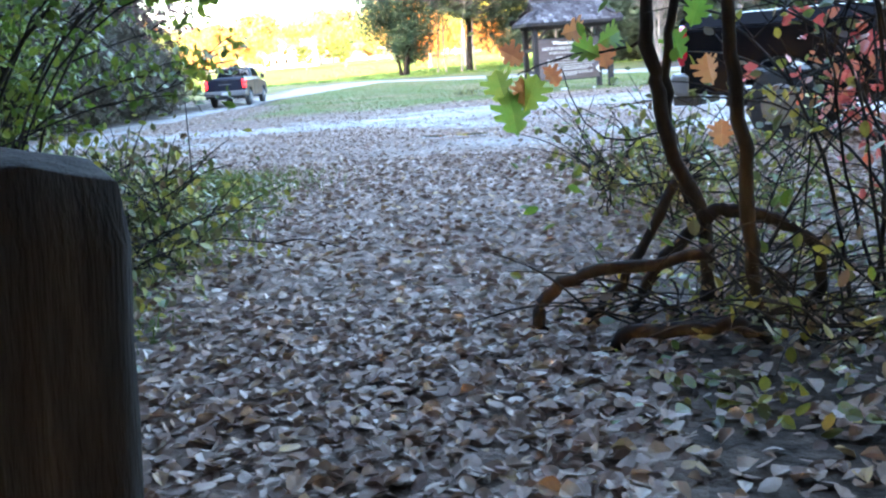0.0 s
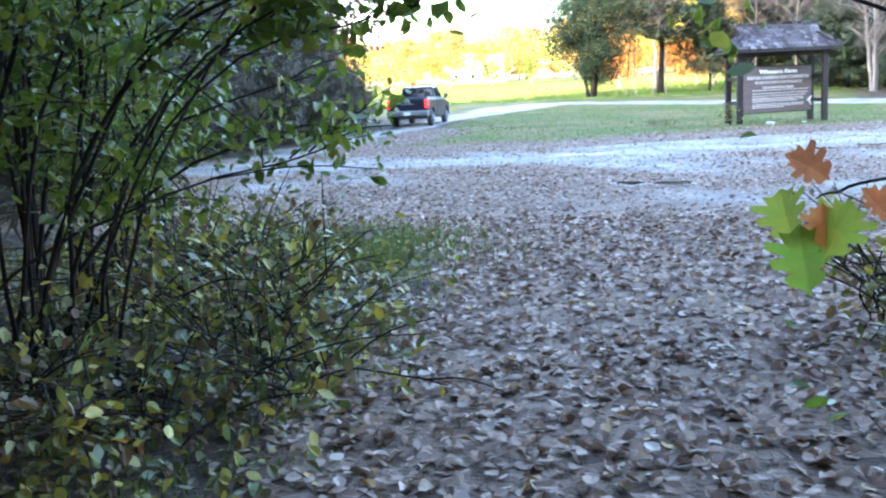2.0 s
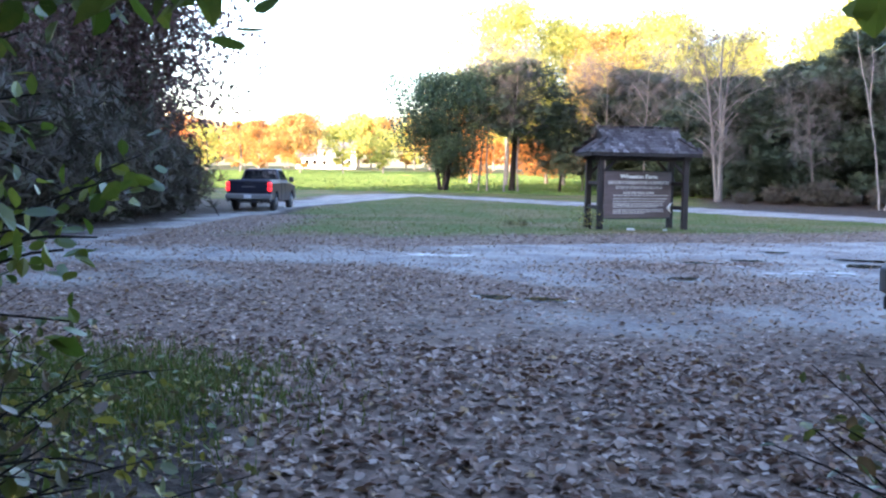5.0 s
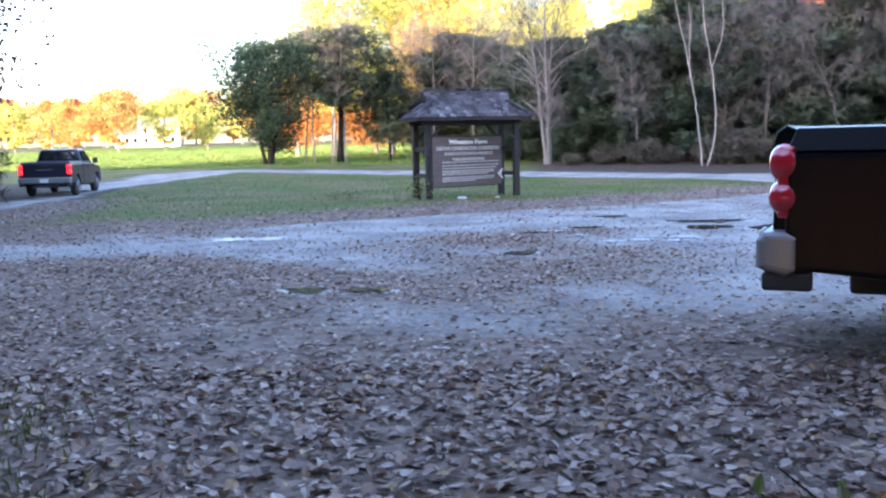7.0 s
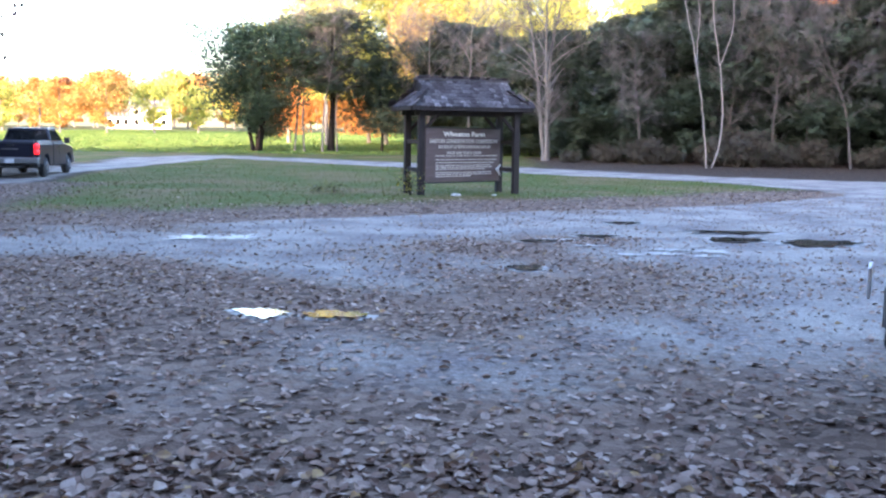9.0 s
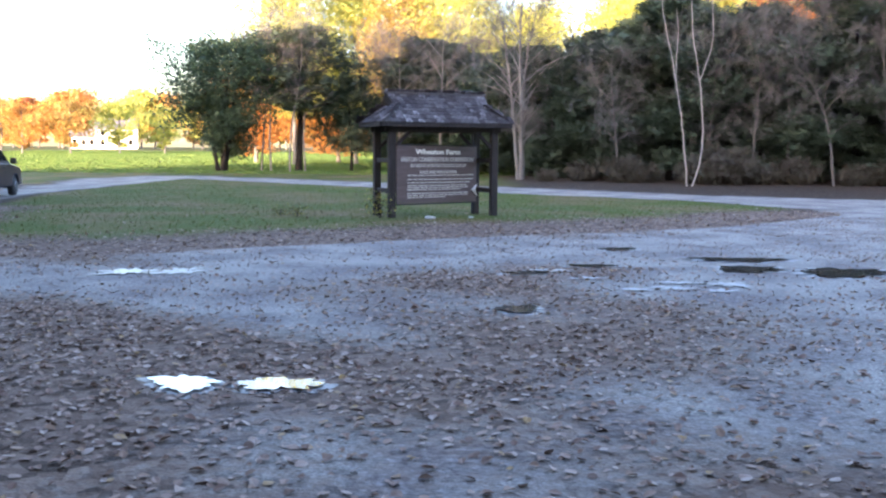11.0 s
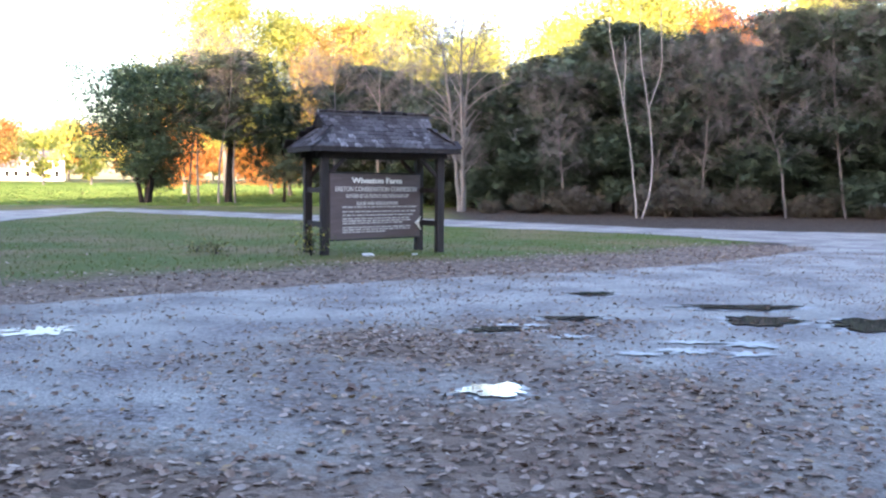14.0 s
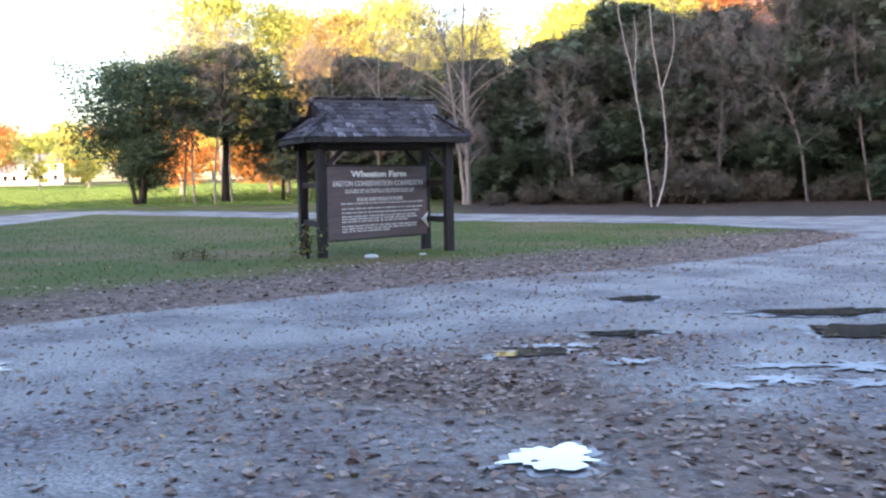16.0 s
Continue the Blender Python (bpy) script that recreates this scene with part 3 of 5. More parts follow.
# ---------------- trees ----------------
def tree(name, label, x, y, h, crown_r, crown_lo, leaf_mat, bark, n, size, limbs=12, trunk_r=0.15, stems=1, shape=TUFT, faces=TUFT_F,
         cone=0.0, group="trees round the lot", seed=0, z=None, bare=0.0, lean=0.0, flat=0.35, category="tree", tight=1.0, aspect=1.0):
    """A tapered trunk with limbs, and a crown of leaf clumps gathered round the limbs."""
    global rng
    rng = np.random.default_rng(seed + 100)
    root = thing(name, label, category, pose(x, y, float(height(x, y)) - 0.03 if z is None else z), group)
    wood, centres = [], []
    for s in range(stems):
        a = rng.uniform(0, 6.28)
        top = np.array([math.cos(a) * crown_r * 0.35 * (stems > 1) + lean, math.sin(a) * crown_r * 0.3 * (stems > 1), h * rng.uniform(0.85, 0.97)])
        bx = np.array([math.cos(a), math.sin(a), 0]) * trunk_r * 1.2 * (stems > 1)
        line = [bx, bx * 1.5 + top * [0.15, 0.15, 0.3] + rng.normal(0, h * 0.012, 3), top * [0.55, 0.55, 0.65] + rng.normal(0, h * 0.02, 3), top]
        wood.append(tube_data(line, trunk_r, trunk_r * 0.15, 8, 0.01 * h * 0.15))
        line = np.array(line)
        for i in range(limbs):
            t = crown_lo + (0.97 - crown_lo) * (i + rng.uniform(0, 1)) / limbs
            start = np.array([np.interp(t * h, line[:, 2], line[:, c]) for c in range(3)])
            a = i * 2.4 + rng.uniform(-0.5, 0.5)
            prof = (1 - cone) * math.sin(math.pi * min(1, max(0.12, (t - crown_lo * 0.6) / (1.05 - crown_lo * 0.6)))) + cone * (1.05 - t) / (1.05 - crown_lo)
            reach = crown_r * max(0.18, prof) * rng.uniform(0.7, 1.1) / (1 + 0.3 * (stems > 1))
            rise = reach * rng.uniform(0.05, 0.5) * (1 - 1.0 * cone) + (0.45 * reach if bare else 0)
            end = start + [math.cos(a) * reach, math.sin(a) * reach, rise]
            mid = (start + end) / 2 + [0, 0, reach * (0.1 if cone else 0.12)]
            wood.append(tube_data([start, mid, end], trunk_r * (0.6 if bare else 0.35) * (1.1 - t), trunk_r * 0.06, 5))
            for q in (0.35, 0.6, 0.8, 1.0):
                centres.append((start * (1 - q) + end * q + rng.normal(0, reach * 0.07, 3), reach * (0.16 + 0.14 * q) + 0.15))
            if bare:
                for _ in range(5):
                    q = rng.uniform(0.3, 1)
                    b0 = start * (1 - q) + end * q
                    b1 = b0 + rng.normal(0, 1, 3) * [0.25, 0.25, 0.15] * reach + [0, 0, 0.35 * reach]
                    wood.append(tube_data([b0, (b0 + b1) / 2 + rng.normal(0, 0.05, 3), b1], trunk_r * 0.1, trunk_r * 0.025, 4))
    v, f = join_data(wood)
    mesh_object("trunk", v, f, bark, root, smooth=True)
    if n:
        c = np.array([q[0] for q in centres])
        r = np.array([q[1] for q in centres]) * tight
        pick = rng.choice(len(c), n, p=r / r.sum())
        pos = c[pick] + np.clip(rng.normal(0, 1, (n, 3)), -1.5, 1.5) * r[pick][:, None] * [1, 1, flat + 0.25]
        pos[:, 2] = np.maximum(pos[:, 2], 0.15)
        v, f = leaf_data(pos, rng.uniform(0.6, 1.4, n) * size, 0.9 if tight == 1 else 0.45, shape, faces, aspect=aspect)
        mesh_object("crown", v, f, leaf_mat, root)
    return root


def again(ob, x, y, s=1.0, turn=0.0, sz=None):
    return copy_thing(ob, pose(x, y, float(height(x, y)) - 0.03, 0, 0, turn) @ Matrix.Diagonal((s, s, sz or s, 1)))


G_FAR = "trees beyond the island"
tree("evergreen_tree", "broad dark green multi-stemmed evergreen tree beside the track", -13.3, 39.4, 8.2, 4.3, 0.12, M_EVERGREEN, M_BARK_DARK, 27000, 0.24, 15, 0.17, 4, group=G_FAR, seed=1, flat=0.6, aspect=0.6, tight=0.8)
tree("pine_tree", "dark pine with a thick trunk behind the track", -8.8, 41.0, 9.2, 4.4, 0.36, M_PINE, M_BARK_DARK, 4200, 0.46, 20, 0.27, 1, group=G_FAR, seed=2, cone=0.3, tight=0.7, flat=0.1, shape=NEEDLES, faces=NEEDLES_F)
tree("pine_tree", "slim young pine behind the track", -5.6, 42.0, 6.4, 2.2, 0.2, M_PINE, M_BARK_DARK, 2600, 0.4, 16, 0.12, 1, group=G_FAR, seed=3, cone=0.6, shape=NEEDLES, faces=NEEDLES_F)
for i, (tx, ty, hh) in enumerate(((-11.0, 40.0, 10.5), (-10.2, 39.0, 9.0), (-9.0, 38.5, 10.0), (-8.2, 39.5, 8.0))):
    tree("bare_tree", "thin pale bare trunk with fine twigs", tx, ty, hh, 1.6, 0.4, M_TWIG, M_BARK_GREY, 350, 0.8, 12, 0.075, 1, group=G_FAR, seed=10 + i, bare=1, shape=TWIGS, faces=TWIGS_F, lean=(-1) ** i * 0.7)
for i, (tx, ty, hh, cr) in enumerate(((-11.5, 58, 16.5, 5.2), (-7.0, 62, 15.0, 4.6), (1.2, 58, 15.2, 4.4), (7.5, 60, 13.0, 4.5), (14.5, 58, 13.5, 4.2), (22, 56, 15, 5), (16.0, 42, 14.5, 3.8), (27.5, 42, 14.0, 4.0))):
    tree("maple_tree", "tall yellow-green autumn tree lit by low sun", tx, ty, hh, cr, 0.25, M_YELLOW, M_BARK_GREY, 26000, 0.26, 22, 0.2, 1, group=G_FAR, seed=20 + i, flat=0.95, aspect=0.7)
for i, (tx, ty, hh, cr) in enumerate(((-2.6, 57, 14.0, 3.6), (-16.0, 66, 8.5, 4.0), (-9.0, 68, 8.0, 4.5), (-3.0, 66, 9.0, 4.5), (4.0, 68, 9.0, 4.0), (21.5, 42, 13.0, 3.4))):
    tree("maple_tree", "orange autumn tree glowing in low sun", tx, ty, hh, cr, 0.12, M_ORANGE, M_BARK_GREY, 16000, 0.27, 16, 0.2, 1, group=G_FAR, seed=30 + i, flat=0.85, aspect=0.7)
tree("bare_tree", "grey leafless tree with forked spreading limbs", 4.0, 27.9, 10.0, 3.4, 0.14, M_TWIG, M_BARK_GREY, 900, 0.9, 15, 0.12, 3, group=G_FAR, seed=41, bare=1, shape=TWIGS, faces=TWIGS_F)
for i, (tx, ty, hh) in enumerate(((-2.5, 40, 9.0), (0.2, 38, 9.5), (2.0, 40, 8.5), (-4.2, 44, 9))):
    tree("bare_tree", "grey leafless tree with a haze of twigs", tx, ty, hh, 2.6, 0.2, M_TWIG, M_BARK_GREY, 480, 0.9, 14, 0.08, 1, group=G_FAR, seed=44 + i, bare=1, shape=TWIGS, faces=TWIGS_F)
pine_a = tree("pine_tree", "large dark pine at the edge of the wood", 7.6, 29.0, 7.8, 3.6, 0.04, M_PINE, M_BARK_DARK, 15000, 0.44, 30, 0.2, 1, group=G_FAR, seed=51, cone=0.55, tight=0.75, flat=0.16, shape=NEEDLES, faces=NEEDLES_F)
pine_b = tree("pine_tree", "tall shaggy dark pine at the edge of the wood", 11.4, 28.0, 9.6, 4.0, 0.05, M_PINE, M_BARK_DARK, 16000, 0.46, 32, 0.22, 1, group=G_FAR, seed=52, cone=0.35, tight=0.75, flat=0.14, shape=NEEDLES, faces=NEEDLES_F)
for i, (tx, ty, s, rot) in enumerate(((15.6, 27.0, 0.95, 40), (19.5, 25.5, 1.25, 130), (24.0, 23.0, 1.35, 220), (29, 20, 1.3, 10), (9.6, 34, 0.82, 80), (3.0, 36.0, 0.85, 190), (0.5, 46.0, 0.95, 30), (17.8, 32, 1.15, 300), (13.6, 35, 1.1, 200), (-1.5, 47, 0.85, 77), (-1.0, 43.5, 0.95, 20), (1.8, 42.5, 0.9, 140), (5.0, 33.5, 0.8, 310), (23, 31, 1.3, 50), (34, 16, 1.2, 99), (29, 28, 1.2, 150), (26, 35, 1.25, 115), (31, 33, 1.35, 165), (11.5, 40, 0.9, 260), (37, 25, 1.7, 300))):
    again(pine_a if i % 2 else pine_b, tx, ty, s, rot)
def birch(x, y, line, fork, label, seed):
    """A thin wavering pale stem with a fork and a few fine twigs."""
    global rng
    rng = np.random.default_rng(seed)
    root = thing("birch_tree", label, "tree", pose(x, y, float(height(x, y)) - 0.03), G_FAR)
    v, f = tube_data(line, 0.042, 0.014, 7, 0.012)
    mesh_object("trunk", v, f, M_BARK_BIRCH, root, smooth=True)
    v, f = tube_data(fork, 0.026, 0.01, 6, 0.012)
    mesh_object("limb", v, f, M_BARK_BIRCH, root, smooth=True)
    tw = []
    for src in (line, fork):
        for _ in range(14):
            q = rng.uniform(0.45, 1) * (len(src) - 1)
            i = min(len(src) - 2, int(q))
            a = np.array(src[i]) * (1 - q + i) + np.array(src[i + 1]) * (q - i)
            e = a + rng.normal(0, 1, 3) * [0.4, 0.4, 0.15] + [0, 0, 0.55]
            tw.append(tube_data([a, (a + e) / 2 + [0, 0, 0.06], e], 0.009, 0.003, 4))
    v, f = join_data(tw)
    tagged(mesh_object("twig", v, f, M_TWIG, root), kind="stuff")


birch(10.5, 20.9, [(0, 0, 0), (-0.12, 0, 1.1), (-0.22, 0, 2.4), (-0.5, 0, 3.9), (-0.72, 0, 5.2), (-1.1, 0, 6.6), (-1.3, 0, 8.0)], [(-0.5, 0, 3.9), (-0.62, 0.1, 5.0), (-0.5, 0.1, 6.2), (-0.62, 0.1, 7.4)], "slender pale birch stem leaning by the road", 61)
birch(10.72, 20.9, [(0, 0, 0), (0.3, 0, 1.0), (0.42, 0, 2.2), (0.3, 0, 3.6), (0.18, 0, 4.6), (-0.05, 0, 5.7), (-0.25, 0, 7.4), (-0.2, 0, 8.6)], [(0.2, 0, 4.5), (0.5, 0, 5.3), (0.72, 0, 6.2), (0.62, 0, 7.8), (0.7, 0, 8.8)], "slender pale birch stem forking above", 62)
for i, (tx, ty, hh, cr, ln) in enumerate(((17.2, 22.0, 8.8, 3.4, -2.2), (19.6, 21.6, 9.6, 3.0, -0.8), (14.2, 24.0, 7.4, 2.6, 0.4), (8.2, 25.2, 6.6, 2.3, -0.3), (12.4, 25.0, 7.0, 2.2, 0.5), (22.4, 20.0, 9.4, 3.0, -1.0), (16.0, 24.5, 8.2, 2.6, -0.4))):
    tree("bare_tree", "grey bare twiggy tree in front of the pines", tx, ty, hh, cr, 0.25, M_TWIG, M_BARK_TWIGGY, 330, 0.9, 17, 0.07, 1, group=G_FAR, seed=63 + i, bare=1, lean=ln, shape=TWIGS, faces=TWIGS_F)

brush = tree("brush", "low brown undergrowth bush along the wood edge", 12.5, 22.5, 1.3, 1.5, 0.05, M_BROWNBRUSH, M_BARK_DARK, 1300, 0.42, 12, 0.03, 3, group="undergrowth", seed=71, shape=NEEDLES, faces=NEEDLES_F, category="bush")
for i in range(15):
    again(brush, 5.0 + i * 1.55 + (i % 3) * 0.3, 26.5 - i * 0.42 + (i % 2) * 0.9 - 1.0, 0.35 + 0.45 * ((i * 7) % 5) / 5, i * 67)

# the dark wood on the west side of the lot
G_W = "trees west of the lot"
for i, (tx, ty, hh, cr) in enumerate(((-17.2, 2.5, 10.5, 3.6), (-19.5, -2.0, 11.5, 4.2), (-17.0, -7.0, 10.5, 3.8), (-20.0, 7.0, 10.0, 3.4), (-16.0, -13.0, 11.0, 4.2), (-13.5, -19.0, 11.0, 4.2), (-10.0, -24.5, 11.0, 4.0), (-23, -9, 13, 4.5))):
    tree("oak_tree", "dark reddish-brown oak at the lot's edge", tx, ty, hh, cr, 0.14, M_RUST, M_BARK_DARK, 27000, 0.19, 26, 0.2, 1, group=G_W, seed=80 + i, flat=0.8)
bush_w = tree("brush", "dense dark leafless brush beside the dirt track", -15.2, -2.0, 2.4, 2.2, 0.05, M_BROWNBRUSH, M_BARK_DARK, 5200, 0.42, 16, 0.04, 3, group="undergrowth", seed=91, flat=0.8, shape=NEEDLES, faces=NEEDLES_F, category="bush")
for i, (tx, ty, s) in enumerate(((-14.6, -5.5, 1.0), (-14.4, -9.0, 1.1), (-16.0, 1.5, 1.0), (-16.8, 5.0, 0.8), (-17.5, 8.5, 0.55), (-14.0, -12.5, 1.1), (-12.0, -16.0, 1.2), (-10.5, -19.5, 1.2), (-8.5, -22.5, 1.2), (-17.5, -3, 1.5), (-6.8, -25.5, 1.1), (-17.0, -8, 1.5), (-16.2, -11.5, 1.5), (-19, 3, 1.6))):
    again(bush_w, tx, ty, s, i * 77)

# far wood, and the unseen wood behind, added to shade the lot
G_H = "far autumn wood"
far_a = tree("autumn_tree", "far orange autumn tree across the field", -95, 232, 14, 6.5, 0.1, M_ORANGE, M_BARK_GREY, 2600, 0.7, 12, 0.3, 1, group=G_H, seed=101)
far_b = tree("autumn_tree", "far yellow autumn tree across the field", -80, 240, 13, 6.0, 0.1, M_YELLOW, M_BARK_GREY, 2600, 0.7, 12, 0.3, 1, group=G_H, seed=102)
r2 = np.random.default_rng(5)
for i in range(52):
    tx = -150 + i * 4.2 + r2.uniform(-2, 2)
    again(far_b if i % 4 == 1 else far_a, tx, 246 - 0.35 * (i % 5) * 8 + r2.uniform(-6, 6), r2.uniform(0.75, 1.2), i * 71)
for i, (tx, ty, s) in enumerate(((-52, 120, 0.55), (-47, 126, 0.6), (-58, 118, 0.5), (-42, 132, 0.55), (-64, 125, 0.6), (-72, 130, 0.6))):
    again(far_b if i % 2 else far_a, tx, ty, s, i * 50)
# oaks outside the view, added so their crowns shade the near path
for i, (tx, ty) in enumerate(((4.4, -30.8), (-4.8, -31.2), (5.2, -27.0), (0.5, -35.5), (2.9, -29.4), (-3.6, -29.4))):
    tree("oak_tree", "unseen oak added to shade the path with its crown", tx, ty, 9.5, 3.9, 0.42, M_RUST, M_BARK_DARK, 9000, 0.22, 16, 0.16, 1, group="trees over the path", seed=130 + i)
# never in view: rows sized and packed to block the low sun
back = tree("oak_tree", "unseen tall dense oak behind the path, added to shade the lot", -30, -41, 19.5, 6.0, 0.05, M_RUST, M_BARK_DARK, 9000, 0.8, 24, 0.35, 1, group="wood behind the path", seed=110)
for i in range(51):
    tx, ty = -64 + (i % 17) * 6.0 + (i // 17) * 2, -40 - (i // 17) * 9 - (i % 3) * 1.5
    again(back, tx, ty, 0.95 + 0.12 * ((i * 5) % 4) / 4, i * 83)
for i, (tx, ty) in enumerate(((9, -30), (12, -36), (8, -38), (-9, -34), (-14, -30))):
    again(back, tx, ty, 0.7, i * 61)


# ---------------- the roofed notice board ----------------
def text_data(s, size, depth=0.006):
    cu = bpy.data.curves.new("lettering", "FONT")
    cu.offset = size * 0.03
    cu.body, cu.size, cu.extrude, cu.align_x, cu.resolution_u = s, size, depth, "CENTER", 2
    tmp = bpy.data.objects.new("lettering", cu)
    me = bpy.data.meshes.new_from_object(tmp)
    bpy.data.objects.remove(tmp)
    return me


def notice_board():
    W, D, H = 2.42, 1.0, 2.03
    kiosk = thing("notice_board", "dark wooden notice board under a shingled roof", "notice board", pose(-1.1, 0, float(height(0, 0)) - 0.03, 0, 0, 22))
    s = 0.075
    for px in (0, W):
        for py in (0, D):
            part("post", block(px - s, px + s, py - s, py + s, 0, H, 0.012), M_WOOD, kiosk)
        part("side_rail", block(px - 0.035, px + 0.035, s, D - s, 0.55, 0.66), M_WOOD, kiosk)
        part("side_rail", block(px - 0.035, px + 0.035, s, D - s, 1.22, 1.32), M_WOOD, kiosk)
        part("cross_beam", block(px - 0.05, px + 0.05, -0.12, D + 0.12, H, H + 0.11), M_WOOD, kiosk)
    for py in (0, D):
        part("eave_beam", block(-0.15, W + 0.15, py - 0.045, py + 0.045, H - 0.14, H), M_WOOD, kiosk)
        for px, sg in ((0, 1), (W, -1)):
            m = Matrix.Translation((px + sg * 0.22, py, H - 0.33)) @ Matrix.Rotation(sg * radians(45), 4, "Y")
            part("brace", block(-0.035, 0.035, -0.035, 0.035, -0.26, 0.26, 0.006, m), M_WOOD, kiosk)
    # the board hangs between the near and the far post of the two ends
    diag, long = math.atan2(D, W), math.hypot(W, D)
    board = part("board", block(0.03, long - 0.10, -0.015, 0.015, 0.33, 1.58, 0.006), M_BOARD, kiosk, "brown painted sign board with worn cream lettering")
    board.matrix_basis = Matrix.Rotation(diag, 4, "Z") @ Matrix.Translation((0, -0.118, 0))
    part("board_frame", block(0.03, long - 0.10, -0.025, 0.015, 1.584, 1.615, 0.006), M_WOOD, board)
    part("board_frame", block(0.03, long - 0.10, -0.025, 0.015, 0.295, 0.326, 0.006), M_WOOD, board)
    front = -0.019

    def words(txt, size, z, mat, cx=1.28, stretch=1.0):
        me = text_data(txt, size)
        me.materials.append(mat)
        ob = new("lettering", me)
        ob.parent = board
        tagged(ob, kind="stuff")
        ob.matrix_basis = Matrix.Translation((cx, front, z - 0.03)) @ Matrix.Rotation(radians(90), 4, "X") @ Matrix.Diagonal((stretch, 1, 1, 1))
    words("Wheaton Farm", 0.15, 1.435, M_LETTER, stretch=1.5)
    words("EASTON CONSERVATION COMMISSION", 0.13, 1.275, M_LETTER_WORN, stretch=0.96)
    words("RULES AND REGULATIONS", 0.09, 1.01, M_LETTER_WORN, stretch=1.05)
    r = np.random.default_rng(3)
    for z, a, b in ((1.225, 0.55, 2.2), (1.185, 0.55, 2.2), (0.99, 0.46, 2.4), (0.90, 0.46, 2.4), (0.83, 0.46, 2.4), (0.765, 0.46, 2.3), (0.72, 0.46, 2.3), (0.675, 0.46, 2.1), (0.595, 0.46, 2.2), (0.55, 0.46, 2.3), (0.505, 0.46, 1.5)):
        bm = bmesh.new()
        x = a
        while x < b:
            w = r.uniform(0.05, 0.17)
            bmesh.ops.create_cube(bm, size=1, matrix=Matrix.LocRotScale((x + w / 2 - 0.12, front, z - 0.05), None, (w, 0.006, 0.026)))
            x += w + 0.028
        part("text_line", bm, M_LETTER_WORN, board)
    # a small white arrow sign fixed over the board's lower corner
    bm = bmesh.new()
    for a, b, c in (((0.0, 0.0), (0.16, 0.12), (0.10, 0.0)), ((0.0, 0.0), (0.10, 0.0), (0.16, -0.14))):
        vs = [bm.verts.new((2.34 + p[0] * 1.2, front - 0.02, 0.60 + p[1] * 1.1)) for p in (a, b, c)]
        bm.faces.new(vs)
    r3 = bmesh.ops.extrude_face_region(bm, geom=bm.faces[:])
    bmesh.ops.translate(bm, vec=(0, 0.02, 0), verts=[v for v in r3["geom"] if isinstance(v, bmesh.types.BMVert)])
    part("arrow_marker", bm, M_LETTER, board, "white arrow marker")
    # roof: hipped ends below, small open gables above
    ov, oh = 0.33, 0.26
    x0, x1, y0, y1 = -ov, W + ov, -oh, D + oh
    ze, zr, hip, over, kink = H + 0.05, H + 0.70, 0.44, 0.09, 0.56
    ym, zk = (y0 + y1) / 2, ze + (zr - ze) * kink
    yk = (ym - y0) * (1 - kink)
    roof = bmesh.new()
    P = [roof.verts.new(c) for c in ((x0, y0, ze), (x1, y0, ze), (x1, y1, ze), (x0, y1, ze),
                                     (x0 + hip, ym - yk, zk), (x1 - hip, ym - yk, zk), (x1 - hip, ym + yk, zk), (x0 + hip, ym + yk, zk),
                                     (x0 + hip - over, ym, zr), (x1 - hip + over, ym, zr))]
    for q in ((0, 1, 5, 9, 8, 4), (2, 3, 7, 8, 9, 6), (3, 0, 4, 7), (1, 2, 6, 5), (4, 8, 7), (5, 6, 9), (3, 2, 1, 0)):
        roof.faces.new([P[i] for i in q])
    bmesh.ops.recalc_face_normals(roof, faces=roof.faces[:])
    roof_ob = part("roof", roof, M_WOOD, kiosk, "weathered wooden shingle roof")
    for py in (y0, y1):
        part("fascia", block(x0, x1, py - 0.02, py + 0.02, ze - 0.09, ze - 0.002, 0.005), M_WOOD, kiosk)
    for px in (x0, x1):
        part("fascia", block(px - 0.02, px + 0.02, y0 + 0.022, y1 - 0.022, ze - 0.09, ze - 0.002, 0.005), M_WOOD, kiosk)
    # shingles in overlapping courses
    meshes = []
    for k in range(5):
        w = 0.13 + 0.012 * k
        me = bpy.data.meshes.new("shingle")
        bm = block(-w / 2, w / 2, 0, 0.27, 0, 0.014, 0)
        for v in bm.verts:
            v.co.z += 0.012 if v.co.y < 0.1 else 0
        bm.to_mesh(me)
        bm.free()
        me.materials.append(M_SHINGLE)
        meshes.append(me)
    rr = random.Random(4)

    def slope(origin, along, up, length, inset, rise, courses, end=False):
        nrm = along.cross(up).normalized()
        for c in range(courses):
            t = c / courses
            cut = inset * t if end else hip * min(1, t / kink) - over * max(0, t - kink) / (1 - kink)
            u0, u1 = cut, length - cut
            u = u0 + rr.uniform(0, 0.06)
            while u < u1 - 0.05:
                ob = new("shingle", rr.choice(meshes))
                ob.parent = roof_ob
                rot = Matrix((along, up, nrm)).transposed().to_4x4()
                ob.matrix_basis = Matrix.Translation(origin + along * (u + 0.06) + up * (rise * t - 0.02 + rr.uniform(-0.012, 0.012)) + nrm * 0.006) @ rot @ pose(0, 0, 0, rr.uniform(-5, 2), rr.uniform(-3, 3), rr.uniform(-5, 5))
                u += 0.142
    fu = Vector((0, ym - y0, zr - ze))
    slope(Vector((x0, y0, ze)), Vector((1, 0, 0)), fu.normalized(), x1 - x0, hip, fu.length, 8)
    bu = Vector((0, y0 - ym, zr - ze))
    slope(Vector((x1, y1, ze)), Vector((-1, 0, 0)), bu.normalized(), x1 - x0, hip, bu.length, 8)
    eu = Vector((hip, 0, zk - ze))
